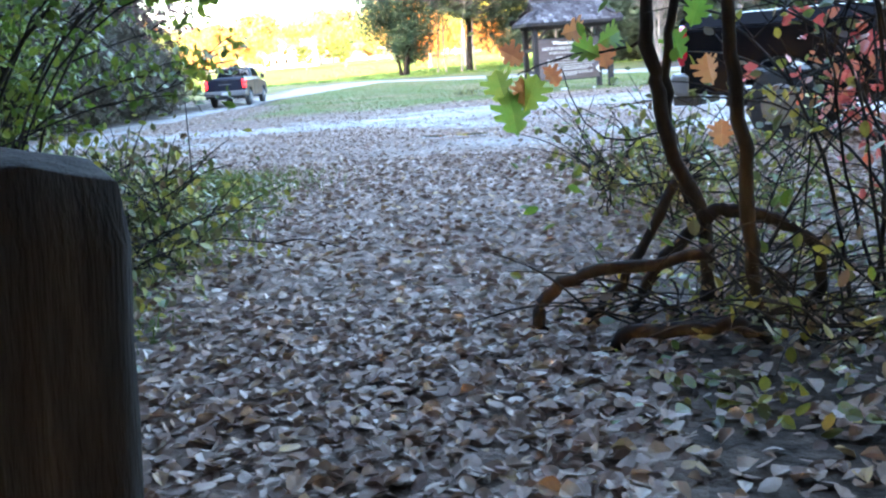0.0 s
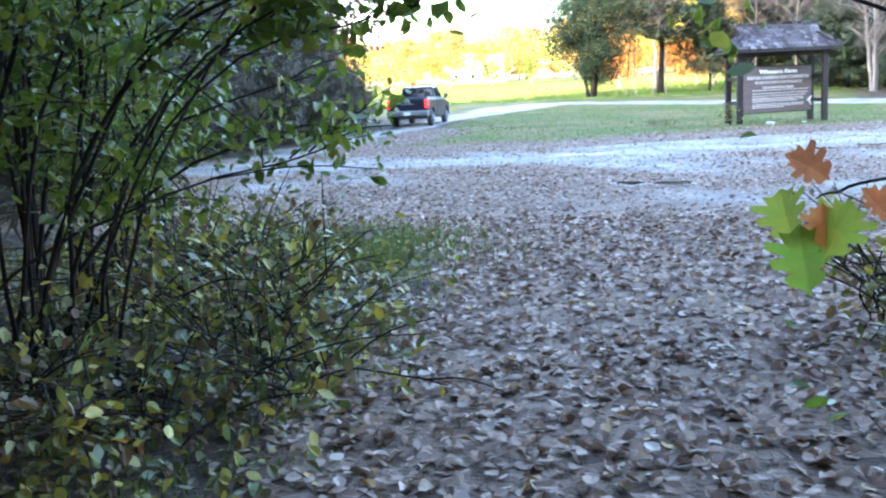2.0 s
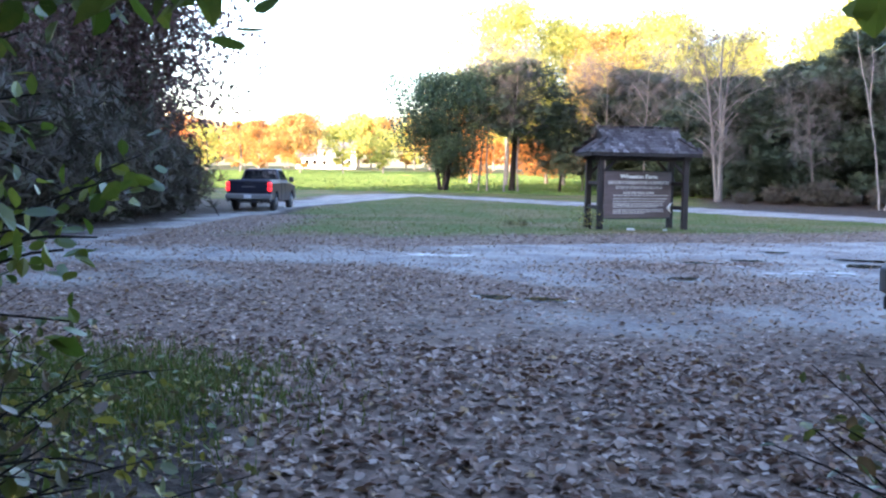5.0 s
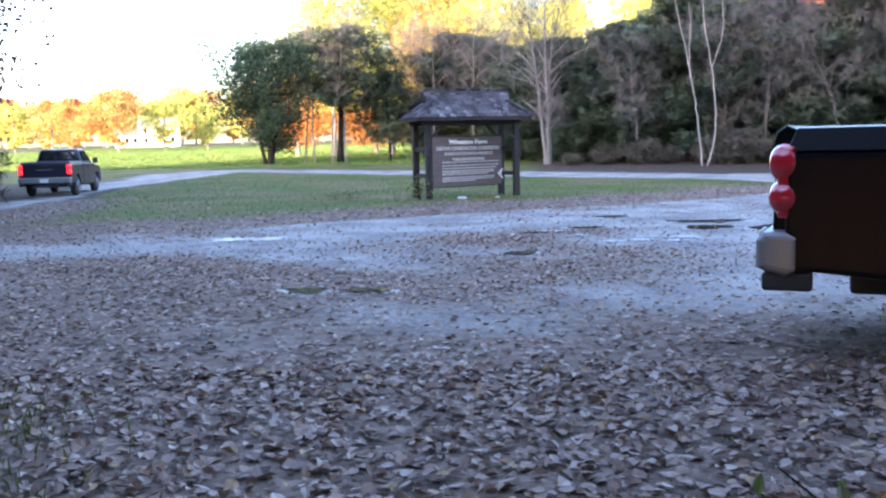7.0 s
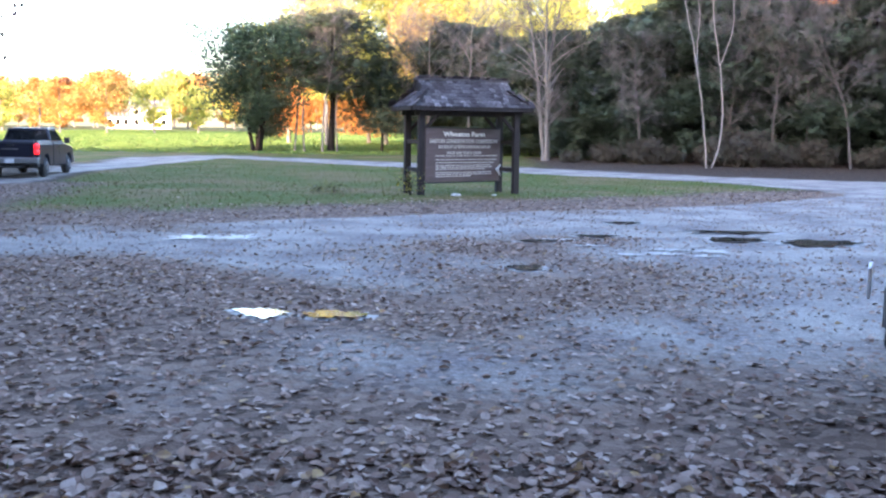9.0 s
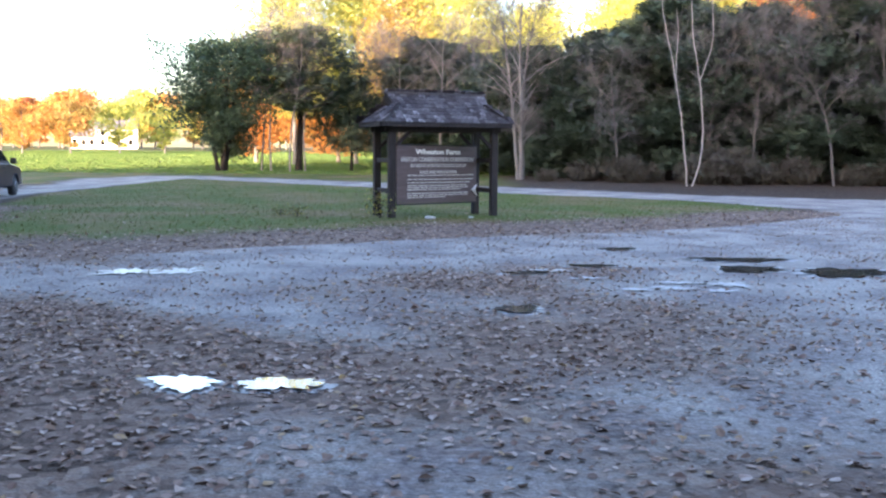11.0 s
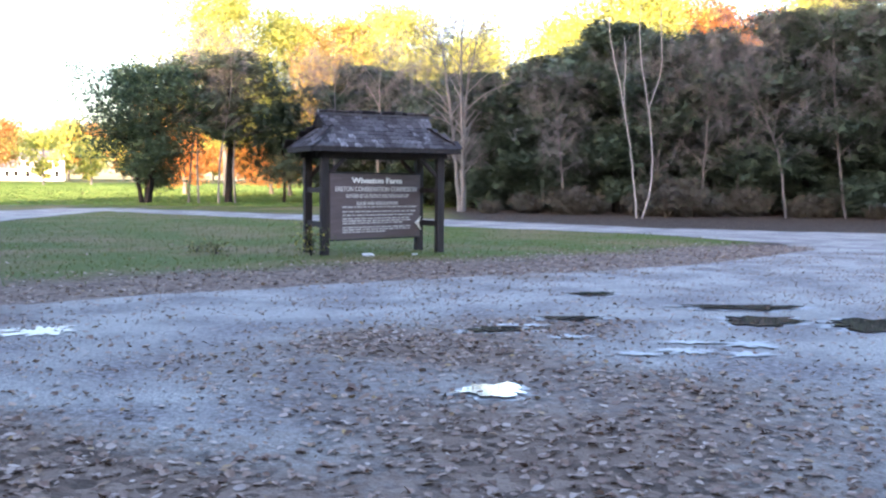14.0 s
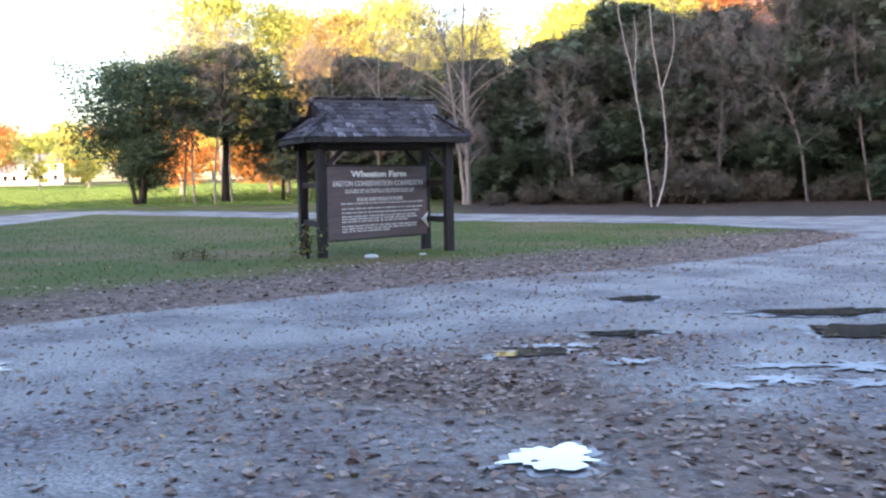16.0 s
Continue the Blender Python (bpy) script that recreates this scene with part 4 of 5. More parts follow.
    slope(Vector((x0, y1, ze)), Vector((0, -1, 0)), eu.normalized(), y1 - y0, (y1 - y0) / 2 * kink, eu.length, 4, True)
    eu = Vector((-hip, 0, zk - ze))
    slope(Vector((x1, y0, ze)), Vector((0, 1, 0)), eu.normalized(), y1 - y0, (y1 - y0) / 2 * kink, eu.length, 4, True)
    part("ridge_cap", block(x0 + hip - over - 0.03, x1 - hip + over + 0.03, ym - 0.07, ym + 0.07, zr - 0.015, zr + 0.035, 0.01), M_SHINGLE, kiosk)


notice_board()
for sx, sy, sr in ((-0.27, -0.28, 0.13), (0.62, 0.05, 0.07)):
    bm = bmesh.new()
    bmesh.ops.create_icosphere(bm, subdivisions=2, radius=sr, matrix=Matrix.Diagonal((1, 0.7, 0.35, 1)))
    for v in bm.verts:
        v.co += Vector(noise.noise_vector(v.co * 9)) * sr * 0.2
    st = part("stone", bm, M_STONE)
    st.location = (sx, sy, float(height(sx, sy)) + sr * 0.2)
    tagged(st, "pale flat stone lying in the grass", "stone", "stones by the board")
weed = tree("weed", "scraggly green weed at the board's post", -1.35, -0.1, 0.5, 0.35, 0.05, M_UNDER, M_BARK_DARK, 260, 0.06, 8, 0.012, 3, group="weeds", seed=120, category="weed")
again(weed, -3.2, 0.3, 0.8, 50, 0.5)
again(weed, -3.6, 0.5, 0.7, 90, 0.4)


# ---------------- pickups ----------------
def wheel(root, x, y, r, side):
    prof = [(0.0, r * 0.62), (0.02, r * 0.9), (0.06, r), (0.20, r), (0.24, r * 0.9), (0.26, r * 0.62)]
    n = 28
    v = [(side * (0.13 - px), pr * math.cos(2 * math.pi * k / n), pr * math.sin(2 * math.pi * k / n)) for px, pr in prof for k in range(n)]
    f = [(i * n + k, i * n + (k + 1) % n, (i + 1) * n + (k + 1) % n, (i + 1) * n + k) for i in range(len(prof) - 1) for k in range(n)]
    f += [tuple(range(n)), tuple(range((len(prof) - 1) * n, len(prof) * n))]
    w = tagged(new("wheel"))
    w.parent = root
    w.location = (x, y, r)
    mesh_object("tyre", v, f, M_TYRE, w)
    bm = bmesh.new()
    bmesh.ops.create_cone(bm, cap_ends=True, segments=24, radius1=r * 0.6, radius2=r * 0.5, depth=0.05, matrix=Matrix.Translation((side * 0.14, 0, 0)) @ Matrix.Rotation(side * radians(90), 4, "Y"))
    for k in range(5):
        bmesh.ops.create_cube(bm, size=1, matrix=Matrix.Translation((side * 0.165, 0, 0)) @ Matrix.Rotation(k * 2 * math.pi / 5, 4, "X") @ Matrix.Translation((0, 0, r * 0.27)) @ Matrix.Diagonal((0.025, r * 0.16, r * 0.5, 1)))
    part("rim", bm, M_RIM, w, "alloy rim")


def pickup(label, m, paint, lamp, lamp_label, bumper):
    root = thing("pickup", label, "pickup truck", m, "pickups")
    hw, r = 0.99, 0.39
    ya, yf = 1.25, 4.75

    def arch(yc, rad=0.47, z=0.42):
        return [(yc + rad * math.cos(a), z + rad * math.sin(a)) for a in np.linspace(math.pi, 0, 12)]
    # bed sides with wheel arches
    bed = [(0.14, 0.55)] + [(ya - 0.50, 0.50)] + arch(ya) + [(ya + 0.50, 0.45), (2.25, 0.45), (2.25, 1.235), (0.14, 1.235)]
    for sg in (-1, 1):
        part("bed_side", extrude_profile(bed, sg * hw, sg * (hw - 0.16), 0.035), paint, root, smooth=False)
        # the sloping shoulder along the top of the bed
        bm = bmesh.new()
        ring = [[bm.verts.new((sg * x, y, z)) for x, z in ((hw, 1.237), (hw - 0.02, 1.27), (hw - 0.075, 1.37), (hw - 0.16, 1.38), (hw - 0.16, 1.237))] for y in (0.14, 2.25)]
        for lip in ring[0][1:4]:
            lip.co.y += (lip.co.z - 1.237) * 0.45
        for i in range(5):
            bm.faces.new((ring[0][i], ring[0][(i + 1) % 5], ring[1][(i + 1) % 5], ring[1][i]))
        bm.faces.new(ring[0])
        bm.faces.new(ring[1])
        bmesh.ops.recalc_face_normals(bm, faces=bm.faces[:])
        bmesh.ops.bevel(bm, geom=bm.edges[:], offset=0.008, segments=2, affect="EDGES", profile=0.5)
        part("bed_rail", bm, paint, root)
        part("lower_valance", block(sg * (hw - 0.09) - 0.07, sg * (hw - 0.09) + 0.07, 0.0, 0.3, 0.42, 0.53, 0.02), M_PLASTIC, root)
    part("bed_floor", block(-hw + 0.16, hw - 0.16, 0.16, 2.25, 0.66, 0.74), M_PLASTIC, root)
    part("bed_front", block(-hw + 0.16, hw - 0.16, 2.18, 2.25, 0.74, 1.36), paint, root)
    gate = part("tailgate", extrude_profile([(0.05, 0.76), (0.16, 0.74), (0.20, 1.36), (0.13, 1.39), (0.07, 1.35), (0.045, 1.27), (0.06, 1.18), (0.055, 1.0)], -hw + 0.165, hw - 0.165, 0.012), paint, root)
    part("gate_handle", block(-0.14, 0.14, 0.02, 0.06, 1.17, 1.25, 0.01), M_PLASTIC, gate, "black plastic handle")
    part("emblem", block(-0.30, 0.30, 0.042, 0.05, 1.05, 1.09, 0.002), M_SILVER, gate)
    # cab and nose
    cab = [(2.28, 0.42), (yf - 0.52, 0.42)] + arch(yf) + [(yf + 0.52, 0.45), (5.55, 0.50), (5.62, 0.75), (5.58, 1.02), (5.35, 1.13), (4.35, 1.24), (4.2, 1.27), (2.28, 1.30)]
    part("cab_body", extrude_profile(cab, -hw, hw, 0.05), paint, root)
    bm = bmesh.new()
    lo = [bm.verts.new(c) for c in ((-0.93, 2.30, 1.27), (0.93, 2.30, 1.27), (0.93, 4.30, 1.25), (-0.93, 4.30, 1.25))]
    hi = [bm.verts.new(c) for c in ((-0.74, 2.48, 1.86), (0.74, 2.48, 1.86), (0.74, 3.55, 1.88), (-0.74, 3.55, 1.88))]
    bm.faces.new(hi)
    bm.faces.new(lo[::-1])
    for i in range(4):
        bm.faces.new((lo[i], lo[(i + 1) % 4], hi[(i + 1) % 4], hi[i]))
    bmesh.ops.recalc_face_normals(bm, faces=bm.faces[:])
    bmesh.ops.bevel(bm, geom=bm.edges[:], offset=0.05, segments=3, affect="EDGES", profile=0.5)
    part("cab_roof", bm, paint, root, smooth=False)

    def pane(name, corners):
        c = [Vector(p) for p in corners]
        nrm = (c[1] - c[0]).cross(c[2] - c[0]).normalized()
        bm = bmesh.new()
        f = bm.faces.new([bm.verts.new(p + nrm * 0.012) for p in c])
        bmesh.ops.recalc_face_normals(bm, faces=[f])
        q = bmesh.ops.extrude_face_region(bm, geom=[f])
        bmesh.ops.translate(bm, vec=-nrm * 0.014, verts=[v for v in q["geom"] if isinstance(v, bmesh.types.BMVert)])
        part(name, bm, M_GLASS, root, "dark tinted glass")

    def on(x0, y0, z0, x1, y1, z1, u, v):
        return (x0 + (x1 - x0) * u, y0 + (y1 - y0) * u, z0 + (z1 - z0) * u)
    pane("rear_window", [(-0.78, 2.345, 1.40), (0.78, 2.345, 1.40), (0.68, 2.45, 1.77), (-0.68, 2.45, 1.77)])
    pane("windscreen", [(0.80, 4.14, 1.39), (-0.80, 4.14, 1.39), (-0.69, 3.66, 1.80), (0.69, 3.66, 1.80)])
    for sg in (-1, 1):
        for ya0, ya1, yb0, yb1 in ((2.42, 3.16, 2.56, 3.12), (3.24, 4.05, 3.20, 3.58)):
            q = [(sg * 0.895, ya0, 1.38), (sg * 0.893, ya1, 1.38), (sg * 0.775, yb1, 1.76), (sg * 0.775, yb0, 1.76)]
            pane("side_window", q if sg > 0 else q[::-1])
        part("mirror", block(sg * 1.0 - 0.11 + sg * 0.11, sg * 1.0 + 0.11 + sg * 0.11, 3.92, 4.02, 1.26, 1.50, 0.03), M_PLASTIC, root)
        part("door_seam", block(sg * hw - 0.004, sg * hw + 0.004, 3.19, 3.205, 0.50, 1.24, 0), M_PLASTIC, root)
        part("door_handle", block(sg * hw - 0.02, sg * hw + 0.025, 2.9, 3.1, 1.10, 1.14, 0.01), M_PLASTIC, root)
        # tail lamp with two rounded bulges
        lamp_ob = tagged(new("tail_lamp"), lamp_label)
        lamp_ob.parent = root
        for z, rz in ((1.17, 0.115), (0.97, 0.105)):
            bm = bmesh.new()
            bmesh.ops.create_uvsphere(bm, u_segments=20, v_segments=12, radius=1, matrix=Matrix.Translation((sg * (hw - 0.075), 0.13, z)) @ Matrix.Diagonal((0.105, 0.10, rz, 1)))
            part("lens", bm, lamp, lamp_ob, smooth=True)
        part("lamp_housing", block(sg * (hw - 0.075) - 0.07, sg * (hw - 0.075) + 0.07, 0.09, 0.2, 0.85, 1.27, 0.02), M_LAMP, lamp_ob)
        part("headlamp", block(sg * 0.8 - 0.14, sg * 0.8 + 0.14, 5.52, 5.61, 0.80, 1.0, 0.02), M_SILVER, root)
        wheel(root, sg * (hw - 0.14), ya, r, sg)
        wheel(root, sg * (hw - 0.14), yf, r, sg)
    bm = extrude_profile([(-0.06, 0.54), (0.06, 0.51), (0.12, 0.54), (0.12, 0.74), (0.06, 0.77), (-0.07, 0.77), (-0.11, 0.72), (-0.11, 0.56)], -hw - 0.02, hw + 0.02, 0.04)
    for v in bm.verts:
        if abs(v.co.x) > hw - 0.15:
            v.co.y += (abs(v.co.x) - hw + 0.15) * 0.6
    part("rear_bumper", bm, bumper, root, "silver steel bumper")
    part("plate", block(-0.16, 0.16, -0.118, -0.10, 0.56, 0.71, 0.004), M_PLATE, root, "white number plate")
    part("hitch", block(-0.5, 0.5, -0.02, 0.12, 0.38, 0.46, 0.02), M_PLASTIC, root)
    part("front_bumper", block(-hw, hw, 5.56, 5.72, 0.45, 0.70, 0.04), bumper, root)
    part("chassis", block(-0.55, 0.55, 0.5, 5.3, 0.36, 0.50, 0.03), M_PLASTIC, root)
    for yy in (ya, yf):
        part("axle", block(-0.8, 0.8, yy - 0.05, yy + 0.05, 0.34, 0.44, 0.02), M_PLASTIC, root)
    return root


T = Matrix.Rotation(radians(-113), 4, "Z")
rear_corner = T @ Vector((1.01, 0.0, 0))
pickup("parked black pickup with silver rear bumper and tail lamps off", Matrix.Translation((1.83 - rear_corner.x, -18.95 - rear_corner.y, 0.0)) @ T @ Matrix.Diagonal((1, 1, 1.07, 1)), M_BLACK, M_LAMP, "red double-round tail lamp", M_SILVER)
pickup("dark blue pickup with lit tail lamps on the dirt track", pose(-13.75, 6.4, float(height(-13.7, 7.5)), 0, 0, 9) @ Matrix.Scale(0.82, 4), M_BLUE, M_LAMP_LIT, "lit red tail lamp", M_SILVER)


# ---------------- wooden post by the path ----------------
bm = block(-0.13, 0.13, -0.13, 0.13, -0.05, 1.08, 0)
bmesh.ops.subdivide_edges(bm, edges=bm.edges[:], cuts=9, use_grid_fill=True)
for v in bm.verts:
    up = max(0.0, v.co.z - 0.98)
    v.co.x *= 1 - up * 1.6
    v.co.y *= 1 - up * 1.6
    if v.co.z > 1.0:
        v.co.z -= 0.9 * (abs(v.co.x) + abs(v.co.y)) * 0.2
    r_xy = math.hypot(v.co.x, v.co.y)
    if r_xy > 0.165:
        v.co.x *= 0.165 / r_xy
        v.co.y *= 0.165 / r_xy
    v.co += Vector(noise.noise_vector(v.co * 6)) * 0.010
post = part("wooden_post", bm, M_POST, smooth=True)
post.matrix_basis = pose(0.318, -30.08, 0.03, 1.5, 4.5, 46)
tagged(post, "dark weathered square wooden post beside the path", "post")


# ---------------- shrubs ----------------
def shrub(label, x, y, stems, seed, leaf_mat=None, n=1500, size=0.06, group="shrubs by the path", stem_r=0.018, twigs=7, low=0.35):
    """Arching stems from one foot, given as end points, with side twigs and hanging leaves."""
    global rng
    rng = np.random.default_rng(seed)
    root = thing("shrub", label, "shrub", pose(x, y, float(height(x, y)) - 0.02), group)
    lines = []
    for ex, ey, ez in stems:
        b = rng.normal(0, 0.10, 3) * [1, 1, 0]
        e = np.array([ex - x, ey - y, ez])
        m1 = b + (e - b) * [0.12, 0.12, 0.45] + rng.normal(0, 0.06, 3)
        m2 = b + (e - b) * [0.45, 0.45, 0.88] + rng.normal(0, 0.08, 3)
        ln = [b, m1, m2, e]
        v, f = tube_data(ln, stem_r * rng.uniform(0.7, 1.2), 0.004, 6, 0.006)
        mesh_object("stem", v, f, M_BARK_DARK, root, smooth=True)
        lines.append(np.array(ln))
    tw, spots = [], []
    for ln in lines:
        L = np.linalg.norm(ln[-1] - ln[0])
        for k in range(twigs):
            t = min(2.999, rng.uniform(low, 1.0) * 3)
            i = min(2, int(t))
            s = ln[i] + (ln[i + 1] - ln[i]) * (t - i)
            d = rng.normal(0, 1, 3) * [1, 1, 0.45] + (ln[-1] - ln[0]) / L * 0.7
            d /= np.linalg.norm(d)
            e = s + d * (rng.uniform(0.3, 0.85) if low < 0.6 else rng.uniform(0.12, 0.35))
            e[2] = max(e[2], 0.15)
            tw.append(tube_data([s, (s + e) / 2 + [0, 0, 0.05], e], 0.006, 0.0018, 4))
            for q in np.linspace(0.15, 1, 7):
                spots.append(s + (e - s) * q)
    v, f = join_data(tw)
    tagged(mesh_object("twig", v, f, M_BARK_DARK, root), kind="stuff")
    spots = np.array(spots)
    pos = spots[rng.integers(0, len(spots), n)] + rng.normal(0, 0.05, (n, 3)) - [0, 0, 0.03]
    v, f = leaf_data(pos, rng.uniform(0.5, 1.25, n) * size, 0.8, aspect=0.95)
    tagged(mesh_object("foliage", v, f, leaf_mat or M_SHRUB, root), kind="stuff")
    return root


def fan(x, y, n, reach, lo, hi, seed, bias=(0, 0)):
    r = np.random.default_rng(seed)
    return [(x + bias[0] + r.normal(0, reach), y + bias[1] + r.normal(0, reach), r.uniform(lo, hi)) for _ in range(n)]


LAB = "arching shrub with green and yellowing leaves beside the path"
shrub(LAB, -3.0, -25.75, [(-1.0, -25.45, 1.95), (-0.9, -25.1, 2.1), (-1.5, -24.6, 1.15), (-1.9, -25.6, 2.3), (-2.2, -24.8, 2.7)] + fan(-3, -25.7, 5, 0.7, 2.2, 3.4, 1), 201, n=1900, size=0.075, twigs=9)
shrub(LAB, -3.25, -25.2, [(-1.6, -24.4, 1.15), (-1.8, -24.2, 1.5), (-2.4, -24.3, 2.0), (-2.1, -24.9, 2.6)] + fan(-3.2, -25, 6, 0.8, 2.0, 3.4, 2), 202, n=2000, size=0.07, twigs=9)
shrub(LAB, -3.6, -24.3, fan(-3.4, -24.1, 9, 0.75, 1.2, 3.2, 3), 203, n=2000, size=0.07)
shrub(LAB, -4.3, -22.8, fan(-4.2, -22.6, 9, 0.7, 0.9, 3.0, 4), 204, n=2000, size=0.07)
shrub(LAB, -3.3, -26.7, fan(-2.9, -26.6, 9, 0.7, 1.6, 3.4, 5), 205, n=2000, size=0.07)
shrub(LAB, -4.6, -25.3, fan(-4.5, -25.2, 9, 0.9, 1.5, 3.6, 6), 206, n=2200, size=0.08)
shrub(LAB, -5.4, -21.6, fan(-5.4, -21.6, 8, 0.8, 0.8, 2.8, 7), 207, n=1900, size=0.075)
shrub(LAB, -2.6, -27.7, fan(-2.5, -27.6, 7, 0.5, 1.4, 3.0, 8), 208, n=1500, size=0.07)
shrub(LAB, -2.75, -25.5, [(-0.82, -25.2, 1.78), (-0.95, -25.1, 2.0), (-1.25, -25.25, 2.05), (-1.45, -25.0, 1.9), (-1.1, -24.9, 2.25)], 209, n=620, size=0.085, twigs=8, low=0.72, stem_r=0.012)
LAB2 = "low tangle of yellowing leaves and dead stalks on the verge"
for i, (sx, sy) in enumerate(((-2.5, -25.9), (-2.2, -25.0), (-2.9, -24.4), (-3.3, -23.5), (-2.4, -24.0), (-3.9, -22.6), (-2.6, -26.7), (-2.0, -26.2), (-1.7, -25.4), (-3.2, -22.6))):
    shrub(LAB2, sx, sy, fan(sx, sy, 9, 0.38, 0.12, 0.6 - 0.03 * i, 20 + i), 220 + i, M_UNDER, 460, 0.07, "low growth by the path", 0.006, 5)
LAB3 = "low green leafy shrub at the lot's edge"
for i, (sx, sy) in enumerate(((1.1, -23.9), (1.6, -23.4), (1.5, -24.6), (2.2, -24.2))):
    shrub(LAB3, sx, sy, fan(sx, sy, 8, 0.2, 0.15, 0.5, 40 + i), 240 + i, M_UNDER, 380, 0.065, "low growth by the path", 0.006, 5)
shrub("red-leaved shrub beside the path", 2.75, -25.6, fan(2.7, -25.6, 8, 0.4, 0.5, 1.3, 50), 250, M_RED, 420, 0.085)
shrub("thin leafless shrub with a few yellow leaves", 2.3, -26.7, fan(2.3, -26.6, 12, 0.6, 0.8, 2.4, 51), 251, M_UNDER, 260, 0.07, stem_r=0.012)
shrub("thin leafless shrub with a few yellow leaves", 3.1, -27.0, fan(3.0, -27.0, 12, 0.7, 0.8, 2.6, 52), 252, M_UNDER, 420, 0.07, stem_r=0.014)

for i, (sx, sy) in enumerate(((1.35, -26.95), (1.9, -27.2), (2.3, -27.5), (1.75, -26.5))):
    shrub("low thicket of dark dead twigs under the vines", sx, sy, fan(sx, sy, 9, 0.34, 0.05, 0.36, 60 + i), 260 + i, M_UNDER, 90, 0.06, "dead thickets", 0.009, 5)
# the twisted vine tangle on the path's east side
vine = thing("vine_tangle", "twisted dark vine stems and arching roots", "vine", pose(0, 0, 0))
for name, r0, r1, pts in (
        ("stem", 0.036, 0.026, [(1.52, -26.65, 0.0), (1.52, -26.65, 0.43), (1.39, -26.65, 0.62), (1.34, -26.66, 0.88), (1.31, -26.63, 1.07), (1.29, -26.65, 1.36), (1.29, -26.65, 1.75), (1.4, -26.6, 2.6)]),
        ("stem", 0.026, 0.018, [(1.45, -26.62, 0.47), (1.40, -26.56, 0.7), (1.36, -26.6, 0.86), (1.37, -26.62, 1.12), (1.41, -26.6, 1.36), (1.5, -26.55, 2.2)]),
        ("stem", 0.034, 0.024, [(1.72, -27.1, -0.03), (1.66, -27.1, 0.21), (1.64, -27.1, 0.6), (1.6, -27.1, 1.0), (1.57, -27.1, 1.32), (1.55, -27.0, 2.4)]),
        ("root", 0.034, 0.026, [(1.5, -26.7, 0.42), (1.60, -26.7, 0.45), (1.71, -26.7, 0.42), (1.87, -26.7, 0.37), (2.0, -26.7, 0.25), (1.98, -26.7, -0.02)]),
        ("root", 0.026, 0.03, [(1.5, -27.0, 0.33), (1.35, -27.05, 0.29), (1.0, -27.05, 0.27), (0.83, -27.05, 0.18), (0.77, -27.05, 0.06), (0.82, -27.05, -0.03)]),
        ("root", 0.024, 0.02, [(1.39, -26.75, 0.58), (1.19, -26.85, 0.23), (1.01, -26.9, 0.03), (0.93, -26.9, -0.03)]),
        ("root", 0.03, 0.03, [(1.7, -27.3, 0.03), (1.55, -27.3, 0.11), (1.39, -27.3, 0.06), (1.13, -27.3, 0.07), (1.07, -27.3, -0.03)]),
        ("root", 0.03, 0.028, [(1.51, -26.7, 0.42), (1.31, -26.8, 0.23), (1.18, -26.8, 0.02)]),
        ("branch", 0.008, 0.003, [(1.31, -26.6, 1.2), (1.17, -26.45, 1.16), (0.97, -26.45, 1.15), (0.79, -26.45, 1.11), (0.70, -26.45, 1.08)]),
        ("branch", 0.009, 0.003, [(1.30, -26.63, 1.45), (1.05, -26.35, 1.5), (0.88, -26.3, 1.59), (0.6, -26.3, 1.72), (0.35, -26.2, 1.8)]),
        ("branch", 0.007, 0.003, [(1.3, -26.6, 1.6), (0.95, -26.1, 1.75), (0.62, -25.75, 1.85), (0.42, -25.65, 1.72)]),
        ("branch", 0.006, 0.002, [(1.4, -26.6, 0.8), (1.1, -26.4, 0.72), (0.95, -26.3, 0.9), (0.9, -26.3, 1.1)]),
        ("branch", 0.006, 0.002, [(1.5, -26.7, 0.6), (1.2, -26.3, 0.5), (1.0, -26.1, 0.55)]),
        ("branch", 0.006, 0.002, [(1.6, -26.9, 0.6), (1.9, -26.7, 0.85), (2.1, -26.6, 1.4)]),
        ("branch", 0.006, 0.002, [(1.7, -27.0, 0.3), (2.0, -26.8, 0.7), (2.2, -26.9, 1.1)])):
    rng = np.random.default_rng(len(pts) * 7)
    v, f = tube_data(pts, r0, r1, 9, 0.008 if r0 > 0.02 else 0.003)
    mesh_object(name, v, f, M_BARK_DARK, vine, smooth=True)

# lobed oak leaves on the branch
OAK = [(0, -0.5), (-0.05, -0.41), (-0.22, -0.36), (-0.27, -0.27), (-0.15, -0.18), (-0.38, -0.12), (-0.4, 0.0), (-0.2, 0.03), (-0.43, 0.15), (-0.42, 0.27), (-0.2, 0.22), (-0.25, 0.4), (-0.13, 0.37), (0, 0.52)]


def oak_leaf(pos, size, rot, mat):
    out = OAK + [(-x, y) for x, y in OAK[-2:0:-1]]
    v = [(x * size, y * size, (abs(x) * 0.5 - 0.25 * y * y) * size) for x, y in out] + [(0, 0, 0)]
    n = len(out)
    ob = mesh_object("leaf", v, [(i, (i + 1) % n, n) for i in range(n)], mat, vine)
    ob.matrix_basis = pose(*pos, *rot)


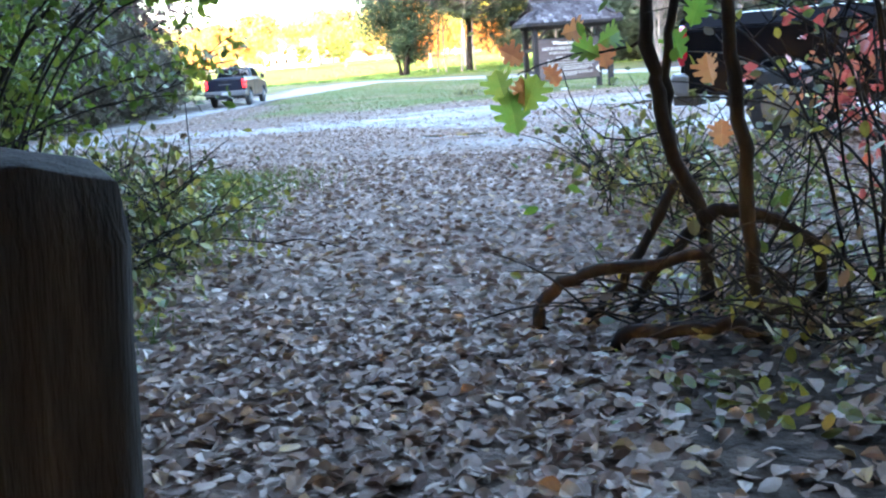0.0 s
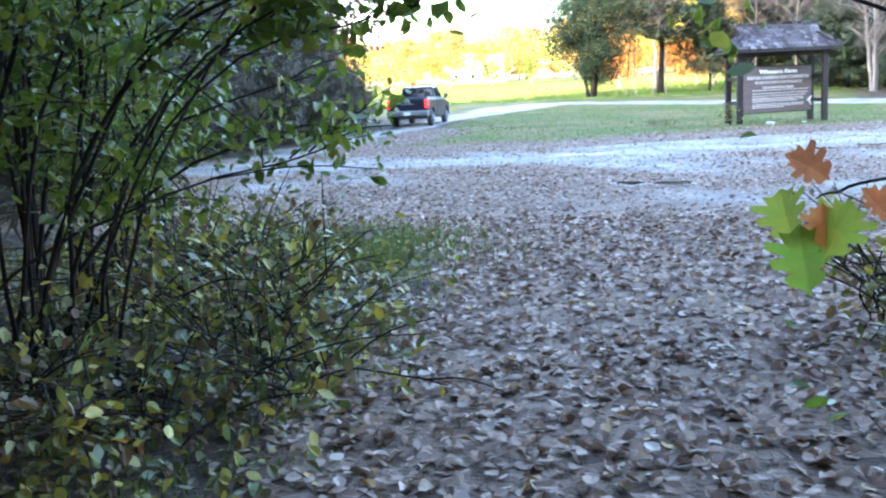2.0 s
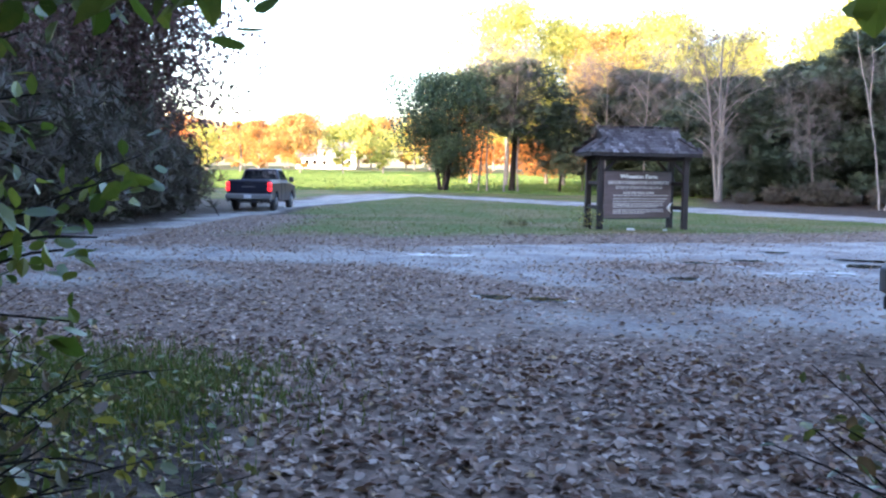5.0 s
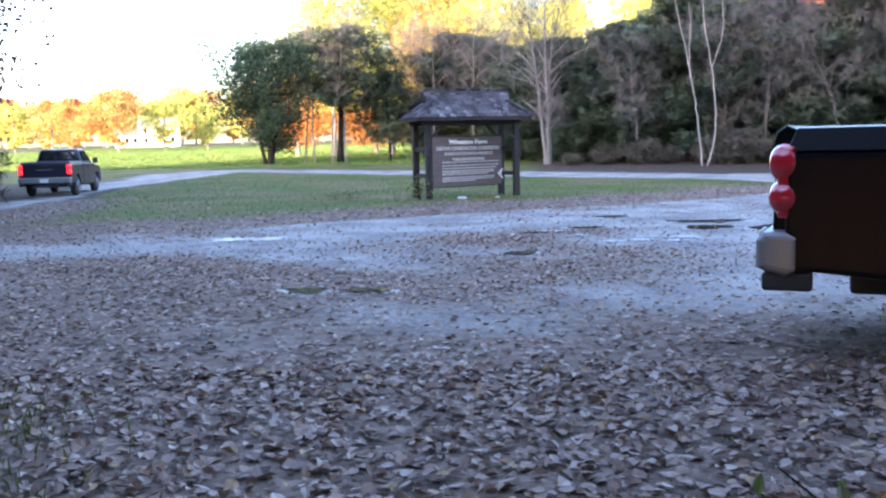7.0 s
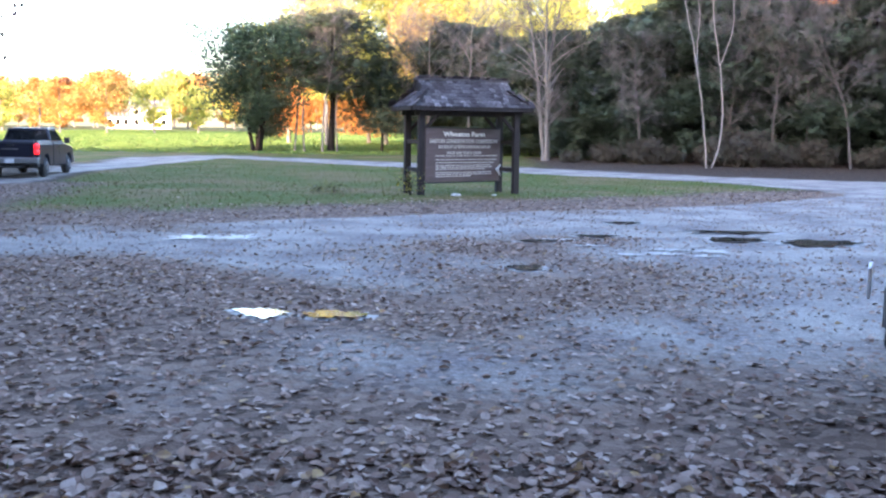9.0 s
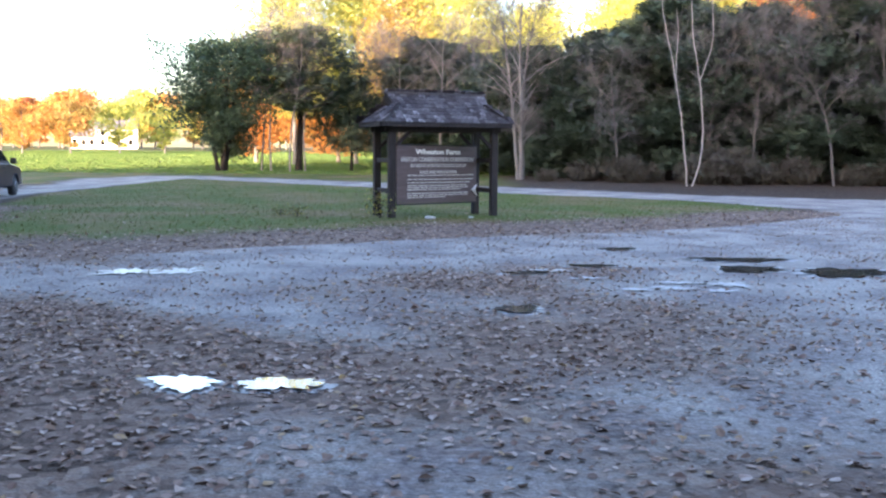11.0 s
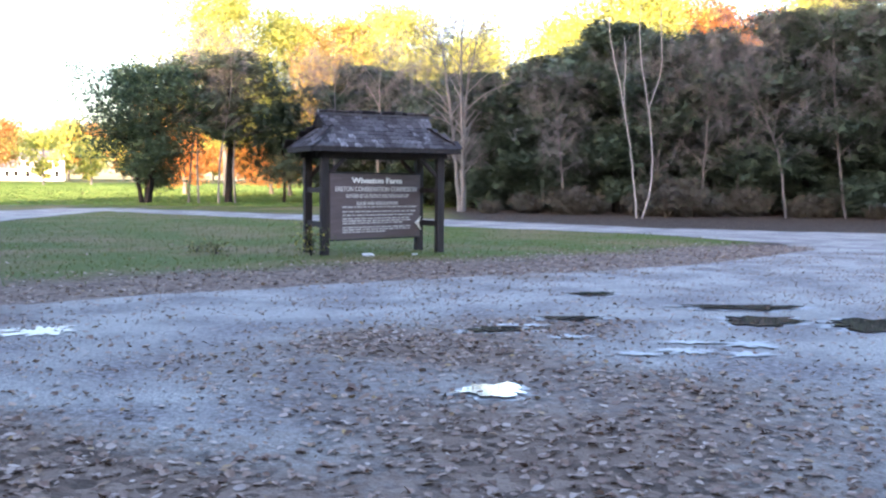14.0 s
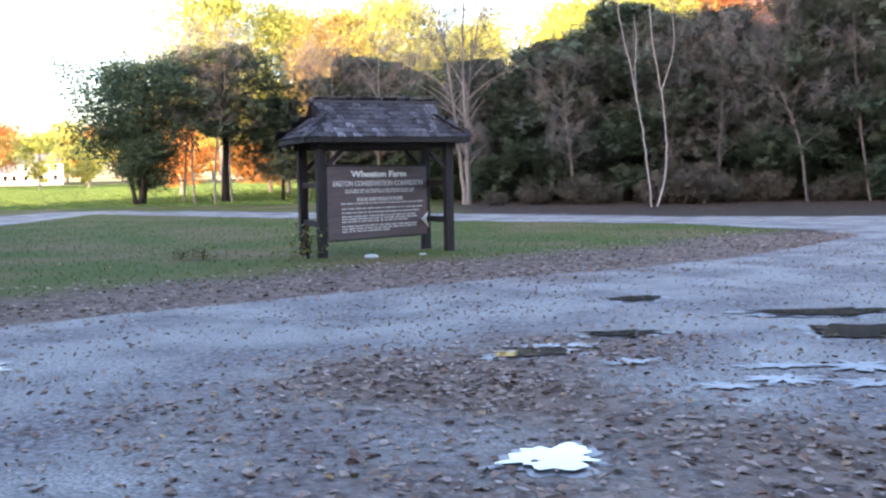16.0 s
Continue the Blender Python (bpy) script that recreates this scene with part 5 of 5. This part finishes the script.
for p, s, rot, mt in (((0.62, -26.45, 1.03), 0.17, (70, 20, 200), M_OAK_GREEN), ((0.76, -26.46, 0.99), 0.18, (75, -25, 170), M_OAK_GREEN), ((0.67, -26.44, 0.9), 0.20, (80, 10, 190), M_OAK_GREEN),
                      ((0.68, -26.45, 1.17), 0.13, (80, 60, 150), M_OAK_RUST), ((0.97, -26.43, 1.26), 0.13, (70, 80, 20), M_OAK_RUST), ((1.02, -26.45, 1.17), 0.14, (60, -60, 10), M_OAK_GREEN),
                      ((1.13, -26.45, 1.22), 0.14, (65, 70, 20), M_OAK_GREEN), ((1.10, -26.44, 1.14), 0.12, (80, 10, 170), M_OAK_RUST), ((0.86, -26.45, 1.06), 0.11, (80, 40, 140), M_OAK_RUST), ((0.72, -26.44, 1.0), 0.12, (85, 5, 185), M_OAK_RUST),
                      ((1.42, -26.5, 1.17), 0.14, (75, 20, 180), M_OAK_GREEN), ((1.55, -26.6, 1.05), 0.14, (75, 20, 200), M_OAK_RUST), ((1.5, -26.6, 1.3), 0.13, (75, -20, 170), M_OAK_GREEN), ((1.62, -26.4, 0.75), 0.13, (75, 0, 180), M_OAK_RUST)):
    oak_leaf(p, s * 1.12, rot, mt)
rng = np.random.default_rng(77)
pos = np.concatenate([np.array(c) + rng.normal(0, 1, (k, 3)) * s for c, k, s in (((0.42, -25.65, 1.66), 14, 0.07), ((0.62, -25.8, 1.85), 12, 0.1), ((0.45, -26.2, 1.8), 16, 0.12), ((1.0, -26.3, 1.85), 26, 0.25), ((1.35, -26.5, 1.0), 18, 0.25), ((1.75, -27.1, 0.3), 16, 0.2), ((0.9, -26.1, 0.5), 10, 0.15))])
v, f = leaf_data(pos, rng.uniform(0.05, 0.09, len(pos)), 0.8)
mesh_object("foliage", v, f, M_SHRUB, vine)


# ---------------- far house ----------------
def house(x, y):
    root = thing("house", "white clapboard farmhouse far across the field", "house", pose(x, y, float(height(x, y)) - 0.1, 0, 0, 15) @ Matrix.Scale(0.95, 4))
    for nm, x0, x1, y0, y1, h, rz in (("wall", -4, 6, -4, 4, 5.2, 2.6), ("wing_wall", -10, -4.02, -3, 3, 3.0, 1.8)):
        bm = bmesh.new()
        pr = [(y0, 0), (y1, 0), (y1, h), ((y0 + y1) / 2, h + rz), (y0, h)]
        bm = extrude_profile(pr, x0, x1, 0)
        part(nm, bm, M_HOUSE, root)
        ym = (y0 + y1) / 2
        for sg in (-1, 1):
            e = abs(y1 - ym) + 0.4
            a = math.atan2(rz, y1 - ym)
            L = math.hypot(e, e * math.tan(a))
            m = Matrix.Translation(((x0 + x1) / 2, ym, h + rz + 0.06)) @ Matrix.Rotation(-sg * a, 4, "X") @ Matrix.Translation((0, sg * L / 2, 0))
            part("roof", block(-(x1 - x0) / 2 - 0.3, (x1 - x0) / 2 + 0.3, -L / 2, L / 2, 0, 0.14, 0, m), M_ROOF, root)
        for i in range(3):
            wx = x0 + (x1 - x0) * (i + 0.5) / 3
            for wz in ((1.0, 3.4) if h > 4 else (1.0,)):
                w = part("window", block(wx - 0.5, wx + 0.5, y0 - 0.03, y0 + 0.05, wz, wz + 1.4, 0), M_GLASS, root)
                part("window_frame", block(wx - 0.6, wx + 0.6, y0 - 0.02, y0 + 0.02, wz - 0.12, wz - 0.004, 0), M_HOUSE, w)
    part("chimney", block(0.6, 1.4, -0.4, 0.4, 6.5, 8.8, 0.02), M_ROOF, root)


house(-79.0, 222.0)
